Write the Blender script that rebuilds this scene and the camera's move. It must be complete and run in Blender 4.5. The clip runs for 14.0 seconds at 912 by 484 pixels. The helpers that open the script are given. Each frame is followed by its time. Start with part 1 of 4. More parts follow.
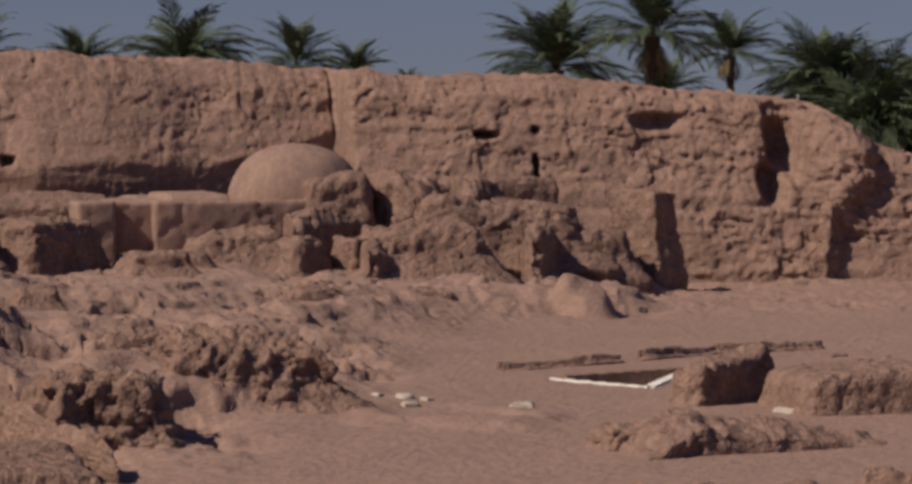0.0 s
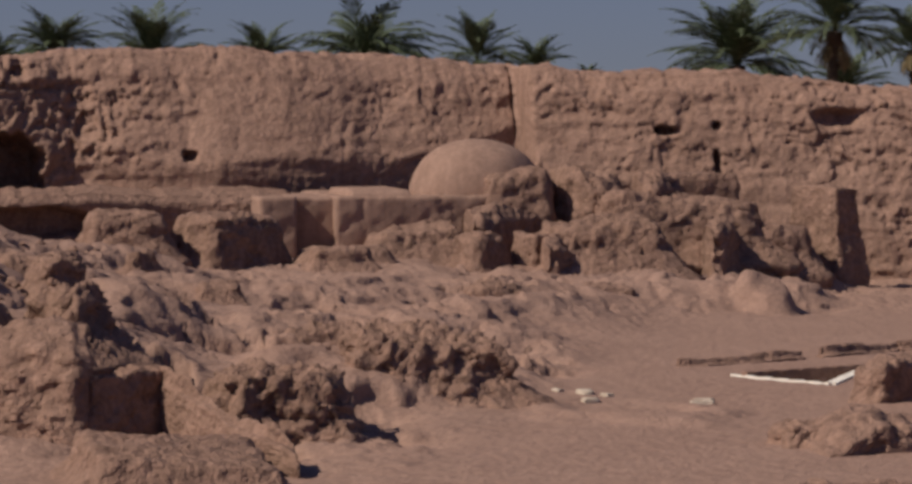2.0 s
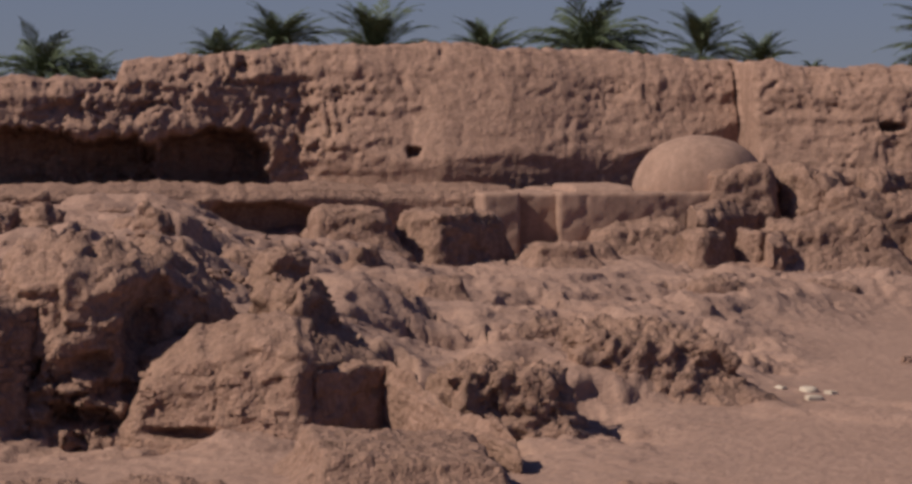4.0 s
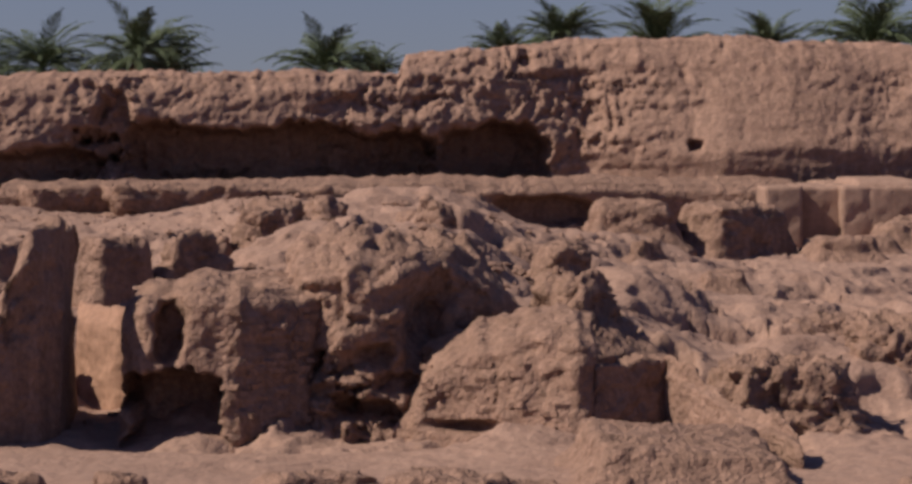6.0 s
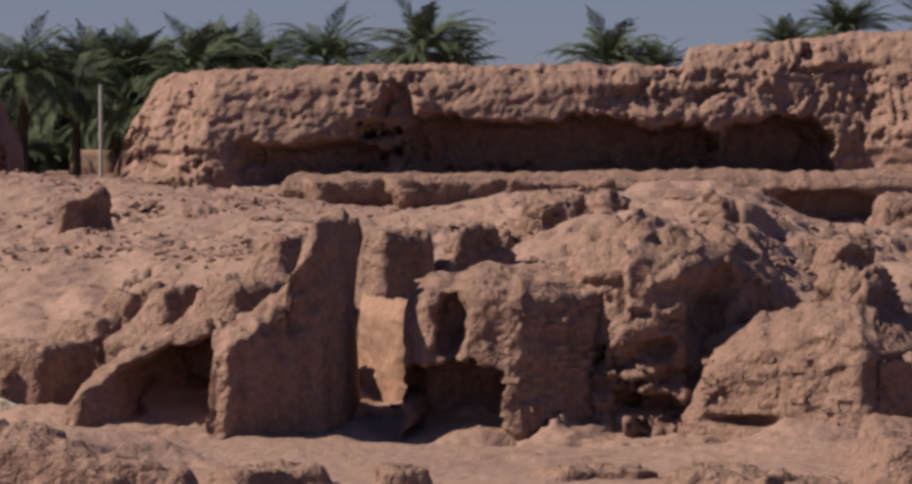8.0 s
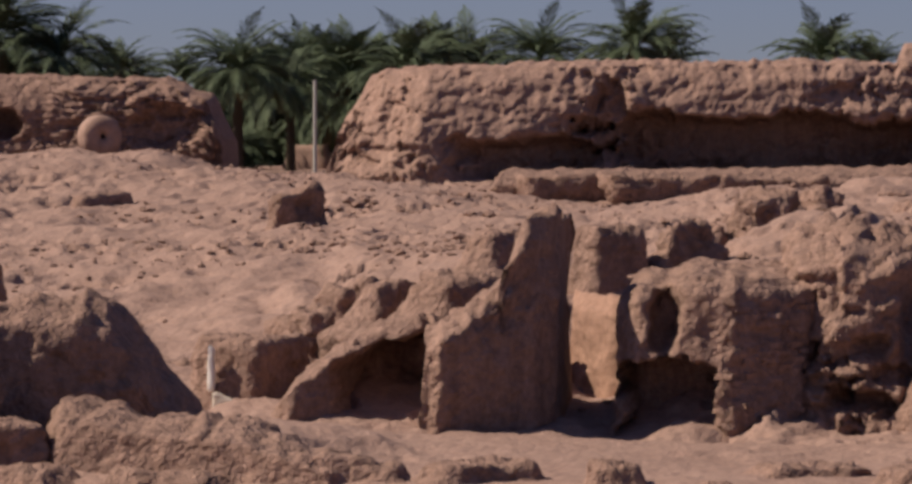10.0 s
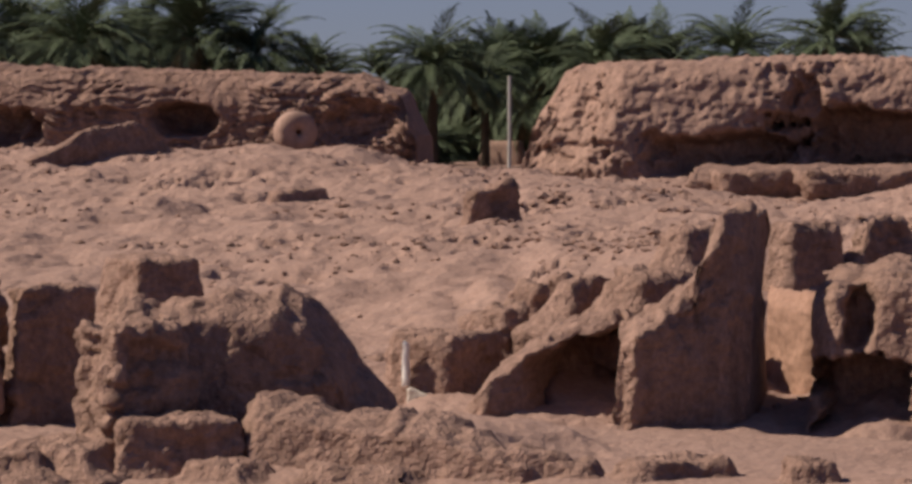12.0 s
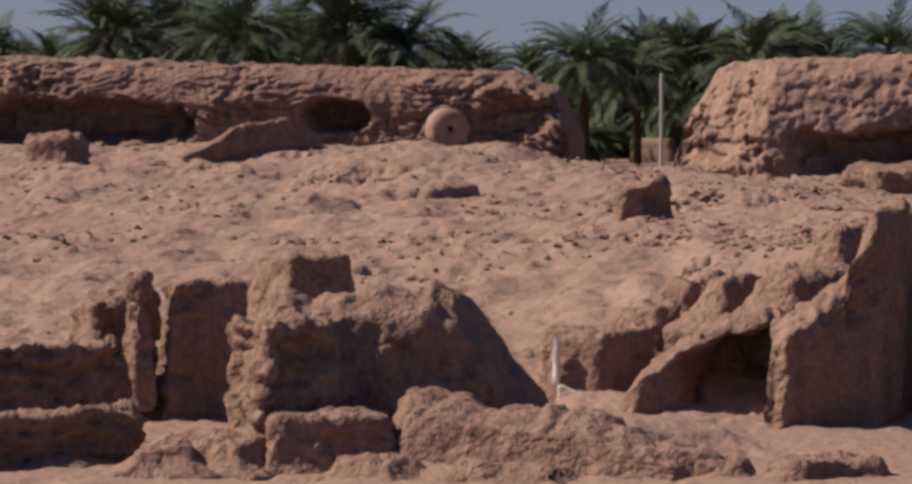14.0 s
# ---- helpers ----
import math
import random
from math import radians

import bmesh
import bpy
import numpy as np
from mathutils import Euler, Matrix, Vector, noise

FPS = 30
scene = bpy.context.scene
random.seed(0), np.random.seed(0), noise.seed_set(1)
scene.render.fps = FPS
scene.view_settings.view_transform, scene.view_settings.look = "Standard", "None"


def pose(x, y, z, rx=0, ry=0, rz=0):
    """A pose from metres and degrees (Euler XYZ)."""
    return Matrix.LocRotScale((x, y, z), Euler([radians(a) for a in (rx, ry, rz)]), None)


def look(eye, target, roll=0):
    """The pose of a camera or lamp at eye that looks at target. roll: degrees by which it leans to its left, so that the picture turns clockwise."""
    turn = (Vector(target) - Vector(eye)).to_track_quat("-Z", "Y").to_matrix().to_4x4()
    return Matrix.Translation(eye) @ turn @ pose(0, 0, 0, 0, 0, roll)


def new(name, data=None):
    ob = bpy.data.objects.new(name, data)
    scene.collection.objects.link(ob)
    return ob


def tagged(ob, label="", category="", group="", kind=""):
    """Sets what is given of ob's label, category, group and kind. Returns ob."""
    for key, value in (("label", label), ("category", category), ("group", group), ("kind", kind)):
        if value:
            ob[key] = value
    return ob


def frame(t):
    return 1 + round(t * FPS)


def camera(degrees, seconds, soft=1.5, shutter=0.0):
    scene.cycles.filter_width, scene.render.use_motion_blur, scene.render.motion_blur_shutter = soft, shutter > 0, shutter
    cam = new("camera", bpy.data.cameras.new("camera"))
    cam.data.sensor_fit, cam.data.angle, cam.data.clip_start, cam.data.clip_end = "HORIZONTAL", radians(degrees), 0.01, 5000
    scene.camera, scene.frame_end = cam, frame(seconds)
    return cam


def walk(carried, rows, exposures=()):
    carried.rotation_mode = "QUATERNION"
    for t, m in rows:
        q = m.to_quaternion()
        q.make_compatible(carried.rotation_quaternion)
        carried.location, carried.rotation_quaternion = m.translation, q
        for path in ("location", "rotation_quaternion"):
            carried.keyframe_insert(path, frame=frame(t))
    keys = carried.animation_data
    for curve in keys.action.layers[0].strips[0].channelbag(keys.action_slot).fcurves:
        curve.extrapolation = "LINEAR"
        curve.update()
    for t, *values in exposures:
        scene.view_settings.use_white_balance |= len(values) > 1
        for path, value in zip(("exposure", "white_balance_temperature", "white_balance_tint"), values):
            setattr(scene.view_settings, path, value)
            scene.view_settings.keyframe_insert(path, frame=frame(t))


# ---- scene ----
# The look-out: a tripod on a mound, turning slowly from the court towards the palm grove.
cam = camera(14.95, 14.0, soft=3.2)
EYE = 5.2
# seconds, turn to the left, tilt, lean in degrees
ROWS = [
    (0.0, -12.566, -2.000, 0.000),
    (0.5, -11.961, -2.033, -0.037),
    (1.0, -11.168, -2.058, -0.076),
    (1.5, -10.370, -2.062, -0.045),
    (2.0, -9.588, -2.073, -0.015),
    (4.5, -4.923, -2.155, -0.041),
    (5.0, -3.906, -2.169, -0.014),
    (5.5, -2.698, -2.189, -0.022),
    (6.0, -1.273, -2.249, 0.006),
    (6.5, 0.181, -2.289, -0.048),
    (7.0, 1.427, -2.320, -0.049),
    (7.5, 2.399, -2.333, 0.028),
    (8.0, 3.377, -2.355, -0.063),
    (10.5, 7.753, -2.455, -0.024),
    (11.0, 8.617, -2.481, -0.003),
    (11.5, 9.357, -2.496, -0.043),
    (12.0, 10.090, -2.504, -0.003),
    (12.5, 10.718, -2.510, -0.073),
    (13.0, 11.475, -2.533, -0.028),
    (13.5, 12.107, -2.541, -0.093),
    (14.0, 12.591, -2.557, -0.134),
]
walk(cam, [(t, pose(0, 0, EYE, 90 + tilt, lean, turn)) for t, turn, tilt, lean in ROWS],
     exposures=[(0, -0.4), (4.5, -0.14), (8, 0.12), (14, 0.12)])

# ---- world and sun ----
SUN_TO = Vector((-0.70, -0.13, 0.70)).normalized()
world = bpy.data.worlds.new("sky")
scene.world = world
world.use_nodes = True
wn = world.node_tree.nodes
sky = wn.new("ShaderNodeTexSky")
sky.sky_type = 'NISHITA'
sky.sun_disc = False
sky.sun_elevation = math.asin(SUN_TO.z)
sky.sun_rotation = math.atan2(SUN_TO.x, SUN_TO.y)
sky.dust_density = 0.8
sky.air_density = 1.2
sky.ozone_density = 3.0
# haze: the pale band at the horizon is looked up a little higher in the sky
tc = wn.new("ShaderNodeTexCoord")
lift = wn.new("ShaderNodeVectorMath")
lift.inputs[1].default_value = (0, 0, 0.06)
world.node_tree.links.new(tc.outputs["Generated"], lift.inputs[0])
world.node_tree.links.new(lift.outputs[0], sky.inputs[0])
wn["Background"].inputs["Strength"].default_value = 0.039
tint = wn.new("ShaderNodeMix")
tint.data_type, tint.blend_type = 'RGBA', 'MULTIPLY'
tint.inputs[0].default_value = 1.0
tint.inputs[7].default_value = (1.2, 1.1, 1.48, 1)
world.node_tree.links.new(sky.outputs[0], tint.inputs[6])
world.node_tree.links.new(tint.outputs[2], wn["Background"].inputs[0])
sun_data = bpy.data.lights.new("sun", 'SUN')
sun_data.energy, sun_data.angle, sun_data.color = 5.3, radians(0.5), (1.0, 0.88, 0.72)
sun = new("sun", sun_data)
sun.matrix_world = look((0, 0, 60), Vector((0, 0, 60)) - SUN_TO)


# ---- materials ----
def material(name, base, dark, light, rough=0.9, bump=0.6, scale=1.0, island=0.0, streak=0.0):
    """Earth-like surface: patches, grain and pits in object space, with relief."""
    m = bpy.data.materials.new(name)
    m.use_nodes = True
    nt = m.node_tree
    n, l = nt.nodes, nt.links
    b = n["Principled BSDF"]
    b.inputs["Roughness"].default_value = rough
    b.inputs["Specular IOR Level"].default_value = 0.15
    geo = n.new("ShaderNodeNewGeometry")

    def noise_at(s, detail, roughness=0.6, stretch=None):
        t = n.new("ShaderNodeTexNoise")
        t.inputs["Scale"].default_value = s
        t.inputs["Detail"].default_value = detail
        t.inputs["Roughness"].default_value = roughness
        if stretch:
            v = n.new("ShaderNodeVectorMath")
            v.operation = 'MULTIPLY'
            v.inputs[1].default_value = stretch
            l.new(geo.outputs["Position"], v.inputs[0])
            l.new(v.outputs[0], t.inputs["Vector"])
        else:
            l.new(geo.outputs["Position"], t.inputs["Vector"])
        return t.outputs["Fac"]

    def ramp(src, p0, p1, c0, c1):
        r = n.new("ShaderNodeValToRGB")
        r.color_ramp.elements[0].position, r.color_ramp.elements[1].position = p0, p1
        r.color_ramp.elements[0].color, r.color_ramp.elements[1].color = (*c0, 1), (*c1, 1)
        l.new(src, r.inputs[0])
        return r.outputs[0]

    def mix(fac, a, c, kind='MIX'):
        x = n.new("ShaderNodeMix")
        x.data_type, x.blend_type = 'RGBA', kind
        if isinstance(fac, float):
            x.inputs[0].default_value = fac
        else:
            l.new(fac, x.inputs[0])
        l.new(a, x.inputs[6])
        l.new(c, x.inputs[7])
        return x.outputs[2]

    large = ramp(noise_at(0.35 * scale, 3), 0.35, 0.68, dark, base)
    mid = ramp(noise_at(2.2 * scale, 5, 0.65), 0.38, 0.7, base, light)
    col = mix(0.5, large, mid)
    grain = ramp(noise_at(8 * scale, 4, 0.7), 0.34, 0.66, (0.62, 0.60, 0.59), (1.2, 1.18, 1.16))
    col = mix(min(0.75, 0.35 + 0.5 * bump), col, grain, 'MULTIPLY')
    if streak:
        wash = ramp(noise_at(1.0, 4, 0.62, (3.4, 3.4, 0.5)), 0.36, 0.64, (0.62, 0.60, 0.58), (1.14, 1.13, 1.11))
        col = mix(streak, col, wash, 'MULTIPLY')
    if island:
        v = ramp(geo.outputs["Random Per Island"], 0.0, 1.0, (1 - island,) * 3, (1 + island,) * 3)
        col = mix(1.0, col, v, 'MULTIPLY')
    l.new(col, b.inputs["Base Color"])
    bp = n.new("ShaderNodeBump")
    bp.inputs["Strength"].default_value = bump
    bp.inputs["Distance"].default_value = 0.34
    rid = n.new("ShaderNodeTexNoise")
    rid.noise_type = 'RIDGED_MULTIFRACTAL'
    rid.inputs["Scale"].default_value = 1.5 * scale
    rid.inputs["Detail"].default_value = 7
    rid.inputs["Roughness"].default_value = 0.62
    l.new(geo.outputs["Position"], rid.inputs["Vector"])
    add = n.new("ShaderNodeMath")
    add.operation = 'MULTIPLY_ADD'
    add.inputs[1].default_value = 0.4
    l.new(noise_at(7 * scale, 3, 0.65), add.inputs[0])
    l.new(noise_at(2.6 * scale, 5, 0.66), add.inputs[2])
    add2 = n.new("ShaderNodeMath")
    add2.operation = 'MULTIPLY_ADD'
    add2.inputs[1].default_value = -0.22
    l.new(rid.outputs["Fac"], add2.inputs[0])
    l.new(add.outputs[0], add2.inputs[2])
    l.new(add2.outputs[0], bp.inputs["Height"])
    l.new(bp.outputs[0], b.inputs["Normal"])
    return m


MUD = material("weathered_mud_brick", (0.289, 0.183, 0.146), (0.224, 0.139, 0.110), (0.348, 0.229, 0.184), bump=0.7, streak=0.5)
RAMPART = material("rain_washed_rampart", (0.295, 0.188, 0.150), (0.240, 0.150, 0.119), (0.345, 0.228, 0.183), bump=0.38, streak=0.45, scale=0.8)
EARTH = material("dry_earth", (0.302, 0.195, 0.158), (0.250, 0.157, 0.126), (0.356, 0.240, 0.198), bump=0.36)
PLASTER = material("mud_plaster", (0.313, 0.204, 0.164), (0.274, 0.176, 0.140), (0.344, 0.231, 0.188), bump=0.04, scale=0.8, streak=0.4)
LIME = material("lime_plaster", (0.80, 0.76, 0.70), (0.70, 0.65, 0.58), (0.86, 0.83, 0.78), rough=0.7, bump=0.15)
# plaster of the doorway reveal: the orange of sunlight on it is put into the colour
SUNLIT_PLASTER = material("sunlit_plaster", (0.33, 0.195, 0.142), (0.275, 0.163, 0.118), (0.385, 0.236, 0.174), bump=0.2, streak=0.3)
PALE = material("faded_plaster", (0.46, 0.39, 0.33), (0.36, 0.28, 0.23), (0.58, 0.51, 0.44), rough=0.8, bump=0.2)
TRUNK = material("palm_trunk", (0.13, 0.10, 0.075), (0.08, 0.06, 0.045), (0.2, 0.16, 0.12), bump=1.0, scale=3.0)
LEAF = material("palm_leaf", (0.082, 0.105, 0.06), (0.058, 0.077, 0.043), (0.115, 0.14, 0.08), rough=0.65, bump=0.0, island=0.35)
DRYLEAF = material("dry_palm_leaf", (0.20, 0.16, 0.09), (0.14, 0.11, 0.06), (0.28, 0.22, 0.13), rough=0.7, bump=0.0, island=0.3)
METAL = material("weathered_pole", (0.42, 0.40, 0.37), (0.3, 0.28, 0.26), (0.5, 0.48, 0.45), rough=0.6, bump=0.1)
SHRUB = material("dry_shrub", (0.16, 0.14, 0.08), (0.1, 0.09, 0.05), (0.22, 0.19, 0.11), bump=0.0, island=0.3)


# ---- noise and meshes ----
def hash3(i, j, k, seed):
    h = (i * 374761393 + j * 668265263 + k * 2147483647 + seed * 974634777) & 0xFFFFFFFF
    h = ((h ^ (h >> 13)) * 1274126177) & 0xFFFFFFFF
    h = ((h ^ (h >> 16)) * 2246822519) & 0xFFFFFFFF
    return ((h ^ (h >> 15)) & 0xFFFFFF) / float(0xFFFFFF)


def value_noise(p, seed=0):
    """Smooth noise in -1..1 at points p (n x 3)."""
    q = np.floor(p).astype(np.int64)
    f = p - q
    f = f * f * f * (f * (f * 6 - 15) + 10)
    out = 0
    for a in (0, 1):
        wa = f[:, 0] if a else 1 - f[:, 0]
        for b in (0, 1):
            wb = f[:, 1] if b else 1 - f[:, 1]
            for c in (0, 1):
                wc = f[:, 2] if c else 1 - f[:, 2]
                out = out + wa * wb * wc * hash3(q[:, 0] + a, q[:, 1] + b, q[:, 2] + c, seed)
    return out * 2 - 1


def fbm(p, octaves=4, seed=0, gain=0.5, ridged=False):
    out, amp, total = 0, 1.0, 0
    for o in range(octaves):
        v = value_noise(p * (2.03 ** o) + 17.3 * o, seed + o)
        out = out + amp * ((1 - 2 * np.abs(v)) if ridged else v)
        total += amp
        amp *= gain
    return out / total


def cells(p, seed=0, flat=False):
    """Distance to the nearest of scattered points: rounded clods with creases between them."""
    q = np.floor(p).astype(np.int64)
    best = np.full(len(p), 9.0)
    for a in (-1, 0, 1):
        for b in (-1, 0, 1):
            for c in ((0,) if flat else (-1, 0, 1)):
                i, j, k = q[:, 0] + a, q[:, 1] + b, (q[:, 2] * 0 if flat else q[:, 2] + c)
                d = (i + hash3(i, j, k, seed) - p[:, 0]) ** 2 + (j + hash3(i, j, k, seed + 7) - p[:, 1]) ** 2
                if not flat:
                    d = d + (k + hash3(i, j, k, seed + 13) - p[:, 2]) ** 2
                best = np.minimum(best, d)
    return np.sqrt(best)


def smooth(e0, e1, v):
    t = np.clip((v - e0) / (e1 - e0), 0, 1)
    return t * t * (3 - 2 * t)


def mesh_from(name, verts, quads, mat, shade=True):
    me = bpy.data.meshes.new(name)
    verts = np.ascontiguousarray(verts, dtype=np.float32)
    quads = np.ascontiguousarray(quads, dtype=np.int32)
    n = quads.shape[1]
    me.vertices.add(len(verts))
    me.vertices.foreach_set("co", verts.ravel())
    me.loops.add(quads.size)
    me.loops.foreach_set("vertex_index", quads.ravel())
    me.polygons.add(len(quads))
    me.polygons.foreach_set("loop_start", np.arange(0, quads.size, n, dtype=np.int32))
    me.polygons.foreach_set("use_smooth", np.full(len(quads), shade))
    me.materials.append(mat)
    me.update(calc_edges=True)
    me.validate()
    return me


def grid_quads(nu, nv):
    i = np.arange(nu * nv).reshape(nu, nv)
    return np.stack([i[:-1, :-1], i[1:, :-1], i[1:, 1:], i[:-1, 1:]], -1).reshape(-1, 4)


def part(name, me, parent, label=""):
    ob = new(name, me)
    ob.parent = parent
    if label:
        ob["label"] = label
    return ob


def erosion(p, seed, bite=0.5, pit=1.0):
    """Weathered mud brick: soft swells, rain gullies down the face, ragged courses, broken pits, crumbs. About -1.5..1."""
    swell = fbm(p * 0.8, 3, seed)
    mid = fbm(p * np.array([1.5, 1.5, 1.9]), 4, seed + 3, 0.6)
    gully = fbm(p * np.array([2.3, 2.3, 0.6]), 3, seed + 5, 0.55, True)
    course = fbm(p * np.array([0.8, 0.8, 4.2]), 3, seed + 6, 0.6)
    crumbs = fbm(p * 4.6, 4, seed + 9, 0.75)
    holes = fbm(p * np.array([2.1, 2.1, 2.8]), 4, seed + 11, 0.6)
    return 0.8 * swell + 0.6 * mid + 0.3 * gully + (0.2 + 0.4 * bite) * course + 0.75 * crumbs - 0.7 * pit * smooth(0.18, 0.3, holes)


def mass(name, x, y, z, w, h, depth, label, turn=0, corner=0.25, rough=0.1, seed=0, taper=0.1, slope=0.0, slope_y=0.0,
         res=0.065, mat=None, flare=0.25, sink=0.7, category="ruin", group="", layers=0.0, kind="", share=0.0, bite=0.5, pit=1.1):
    """An eroded block of mud brick: nearest face at y, foot at z, rounded corners, crumbling skin, a skirt of fallen earth.
    slope: its top falls to the right. share: how much of its breadth is its left side, seen from the look-out."""
    if share:
        rel = radians(turn) + math.atan2(x, y)
        w, depth = w * (1 - share) / math.cos(rel), max(0.5, w * share / math.sin(rel))
        y = y + (abs(math.sin(radians(turn))) * w + math.cos(radians(turn)) * depth) / 2 - depth / 2
    h0 = h
    z0, h = z - sink, h + sink
    sx, sy, sz = w / 2, depth / 2, h / 2
    res = res if y < 80 else res * 1.6
    n = [max(5, min(84, int(2 * s / res))) for s in (sx, sy, sz)]
    pts, faces, base = [], [], 0
    for ax in range(3):
        u, v = [a for a in range(3) if a != ax]
        gu, gv = np.meshgrid(np.linspace(-1, 1, n[u] + 1), np.linspace(-1, 1, n[v] + 1), indexing="ij")
        for sign in (-1, 1):
            p = np.zeros((gu.size, 3))
            p[:, u], p[:, v], p[:, ax] = gu.ravel(), gv.ravel(), sign
            q = grid_quads(n[u] + 1, n[v] + 1)
            if (sign > 0) == (ax == 1):
                q = q[:, ::-1]
            pts.append(p)
            faces.append(q + base)
            base += len(p)
    p, f = np.concatenate(pts), np.concatenate(faces)
    key = np.round(p * 2000).astype(np.int64)
    _, first, inverse = np.unique(key, axis=0, return_index=True, return_inverse=True)
    p, f = p[first], inverse.ravel()[f]
    half = np.array([sx, sy, sz])
    r = 0.8 * corner * min(sx, sy, h0 / 2)
    q = p * half
    core = np.clip(q, -(half - r), half - r)
    away = q - core
    ln = np.linalg.norm(away, axis=1, keepdims=True)
    nrm = np.where(ln > 1e-6, away / np.maximum(ln, 1e-6), p / np.linalg.norm(p, axis=1, keepdims=True))
    q = core + nrm * np.minimum(ln, r)
    above = np.clip((q[:, 2] + sz - sink) / h0, 0, 1)
    q[:, 2] -= np.clip(above - 0.15, 0, 1) * (slope * q[:, 0] + slope_y * q[:, 1])
    spread = (1 - taper * above + flare * (1 - above) ** 3)[:, None]
    q[:, :2] *= spread
    c, s = math.cos(radians(turn)), math.sin(radians(turn))
    rot = np.array([[c, -s, 0], [s, c, 0], [0, 0, 1]])
    q, nrm = q @ rot.T, nrm @ rot.T
    wp = q + np.array([x, y + depth / 2, z0 + sz])
    warp = np.stack([fbm(wp * 1.6, 2, seed + 40 + i) for i in range(3)], 1) * 0.3
    k = rough
    wq = wp + warp
    d = erosion(wq, seed, bite, pit)
    if layers:
        ph = wp[:, 2] / 0.26 + fbm(wp * 0.5, 2, seed + 4) * 1.6
        d += layers * (np.abs((ph % 1) - 0.5) * 4 - 1) * (0.6 + fbm(wp * 0.9, 2, seed + 6))
    q = q + nrm * (d * k)[:, None]
    q[:, 2] += (above > 0.6) * k * 0.9 * fbm(np.stack([wp[:, 0], wp[:, 1], wp[:, 2] * 0], 1) * 1.1, 4, seed + 30, 0.55)
    me = mesh_from(name, q + np.array([0, 0, sz]), f, mat or MUD)
    ob = new(name, me)
    ob.location = (x, y + depth / 2, z0)
    return tagged(ob, label, category, group, kind)


# ---- the ground: one sheet, from the look-out to the horizon ----
# height along the ground by bearing (degrees to the right of the middle axis): (distance ahead, height)
GROUND = {
    -19.13: [(46, -0.15), (54, -0.12), (57, 0.3), (60, 0.75), (80, 1.9), (105, 3.3), (110, 3.0), (128, 2.0), (170, 1.7)],
    -12.44: [(46, -0.1), (54, -0.1), (57, 0.3), (61, 0.8), (80, 1.9), (103, 3.42), (110, 2.7), (128, 1.8), (170, 1.7)],
    -9.08: [(46, 0.0), (56, 0.05), (60, 1.0), (75, 1.85), (100, 2.86), (106, 2.4), (128, 1.8), (170, 1.7)],
    -8.46: [(46, 0.0), (54, 0.02), (58, 1.0), (66, 1.7), (98, 2.7), (106, 2.5), (128, 1.8), (170, 1.7)],
    -6.08: [(46, 0.0), (56.5, 0.02), (59, 1.2), (63, 1.95), (75, 2.2), (90, 2.4), (96, 2.35), (112, 2.6), (128, 1.8), (170, 1.7)],
    -4.55: [(46, 0.0), (60, 0.0), (62, 1.5), (70, 2.15), (88, 2.25), (95, 2.1), (100, 2.5), (112, 2.7), (128, 1.8), (170, 1.7)],
    -1.77: [(46, 0.0), (56, 0.0), (58, 1.3), (61, 1.75), (75, 2.3), (90, 2.7), (97, 2.5), (112, 2.7), (128, 1.8), (170, 1.7)],
    0.7: [(46, 0.0), (55.5, 0.02), (58, 0.6), (62, 1.9), (66, 2.3), (88, 2.9), (94, 2.3), (98, 1.4), (112, 1.4), (128, 1.6), (170, 1.7)],
    3.1: [(46, 0.0), (55, 0.02), (58, 1.0), (64, 1.5), (66, 1.65), (70, 1.4), (90, 1.6), (98, 1.45), (112, 1.4), (128, 1.6), (170, 1.7)],
    5.98: [(46, 0.0), (55, 0.02), (60, 0.4), (70, 0.6), (92, 1.05), (98, 1.1), (112, 1.0), (128, 1.6), (170, 1.7)],
    8.41: [(46, 0.0), (56, 0.02), (62, 0.25), (75, 0.55), (92, 1.0), (97, 1.1), (112, 0.9), (128, 1.6), (170, 1.7)],
    10.99: [(46, 0.0), (70, 0.0), (78, 0.08), (92, 0.75), (98, 1.0), (112, 0.6), (128, 1.6), (170, 1.7)],
    13.68: [(46, 0.0), (84, 0.0), (94, 0.45), (100, 0.8), (112, 0.3), (128, 1.6), (170, 1.7)],
    16.07: [(46, 0.0), (90, 0.0), (106, 0.2), (112, 0.2), (128, 1.6), (170, 1.7)],
    20.05: [(46, 0.0), (88, 0.05), (98, 0.3), (112, 0.4), (128, 1.6), (170, 1.7)],
}


def ground_height(x, y):
    bearing = np.degrees(np.arctan2(x, np.maximum(y, 1.0)))
    keys = sorted(GROUND)
    cols = np.stack([np.interp(y, [k[0] for k in GROUND[b]], [k[1] for k in GROUND[b]]) for b in keys])
    pos = np.clip(np.interp(bearing, keys, np.arange(len(keys))), 0, len(keys) - 1.0001)
    i = pos.astype(int)
    f = pos - i
    f = f * f * (3 - 2 * f)
    j = np.arange(len(x))
    h = cols[i, j] * (1 - f) + cols[i + 1, j] * f
    # the look-out's own mound
    r = np.hypot(x, y)
    h = np.where(r < 30, 3.5 * (1 - smooth(7, 16, r)), h)
    return h


RELIEF = []      # (x, y, half width, half depth, turn, height, sharpness)


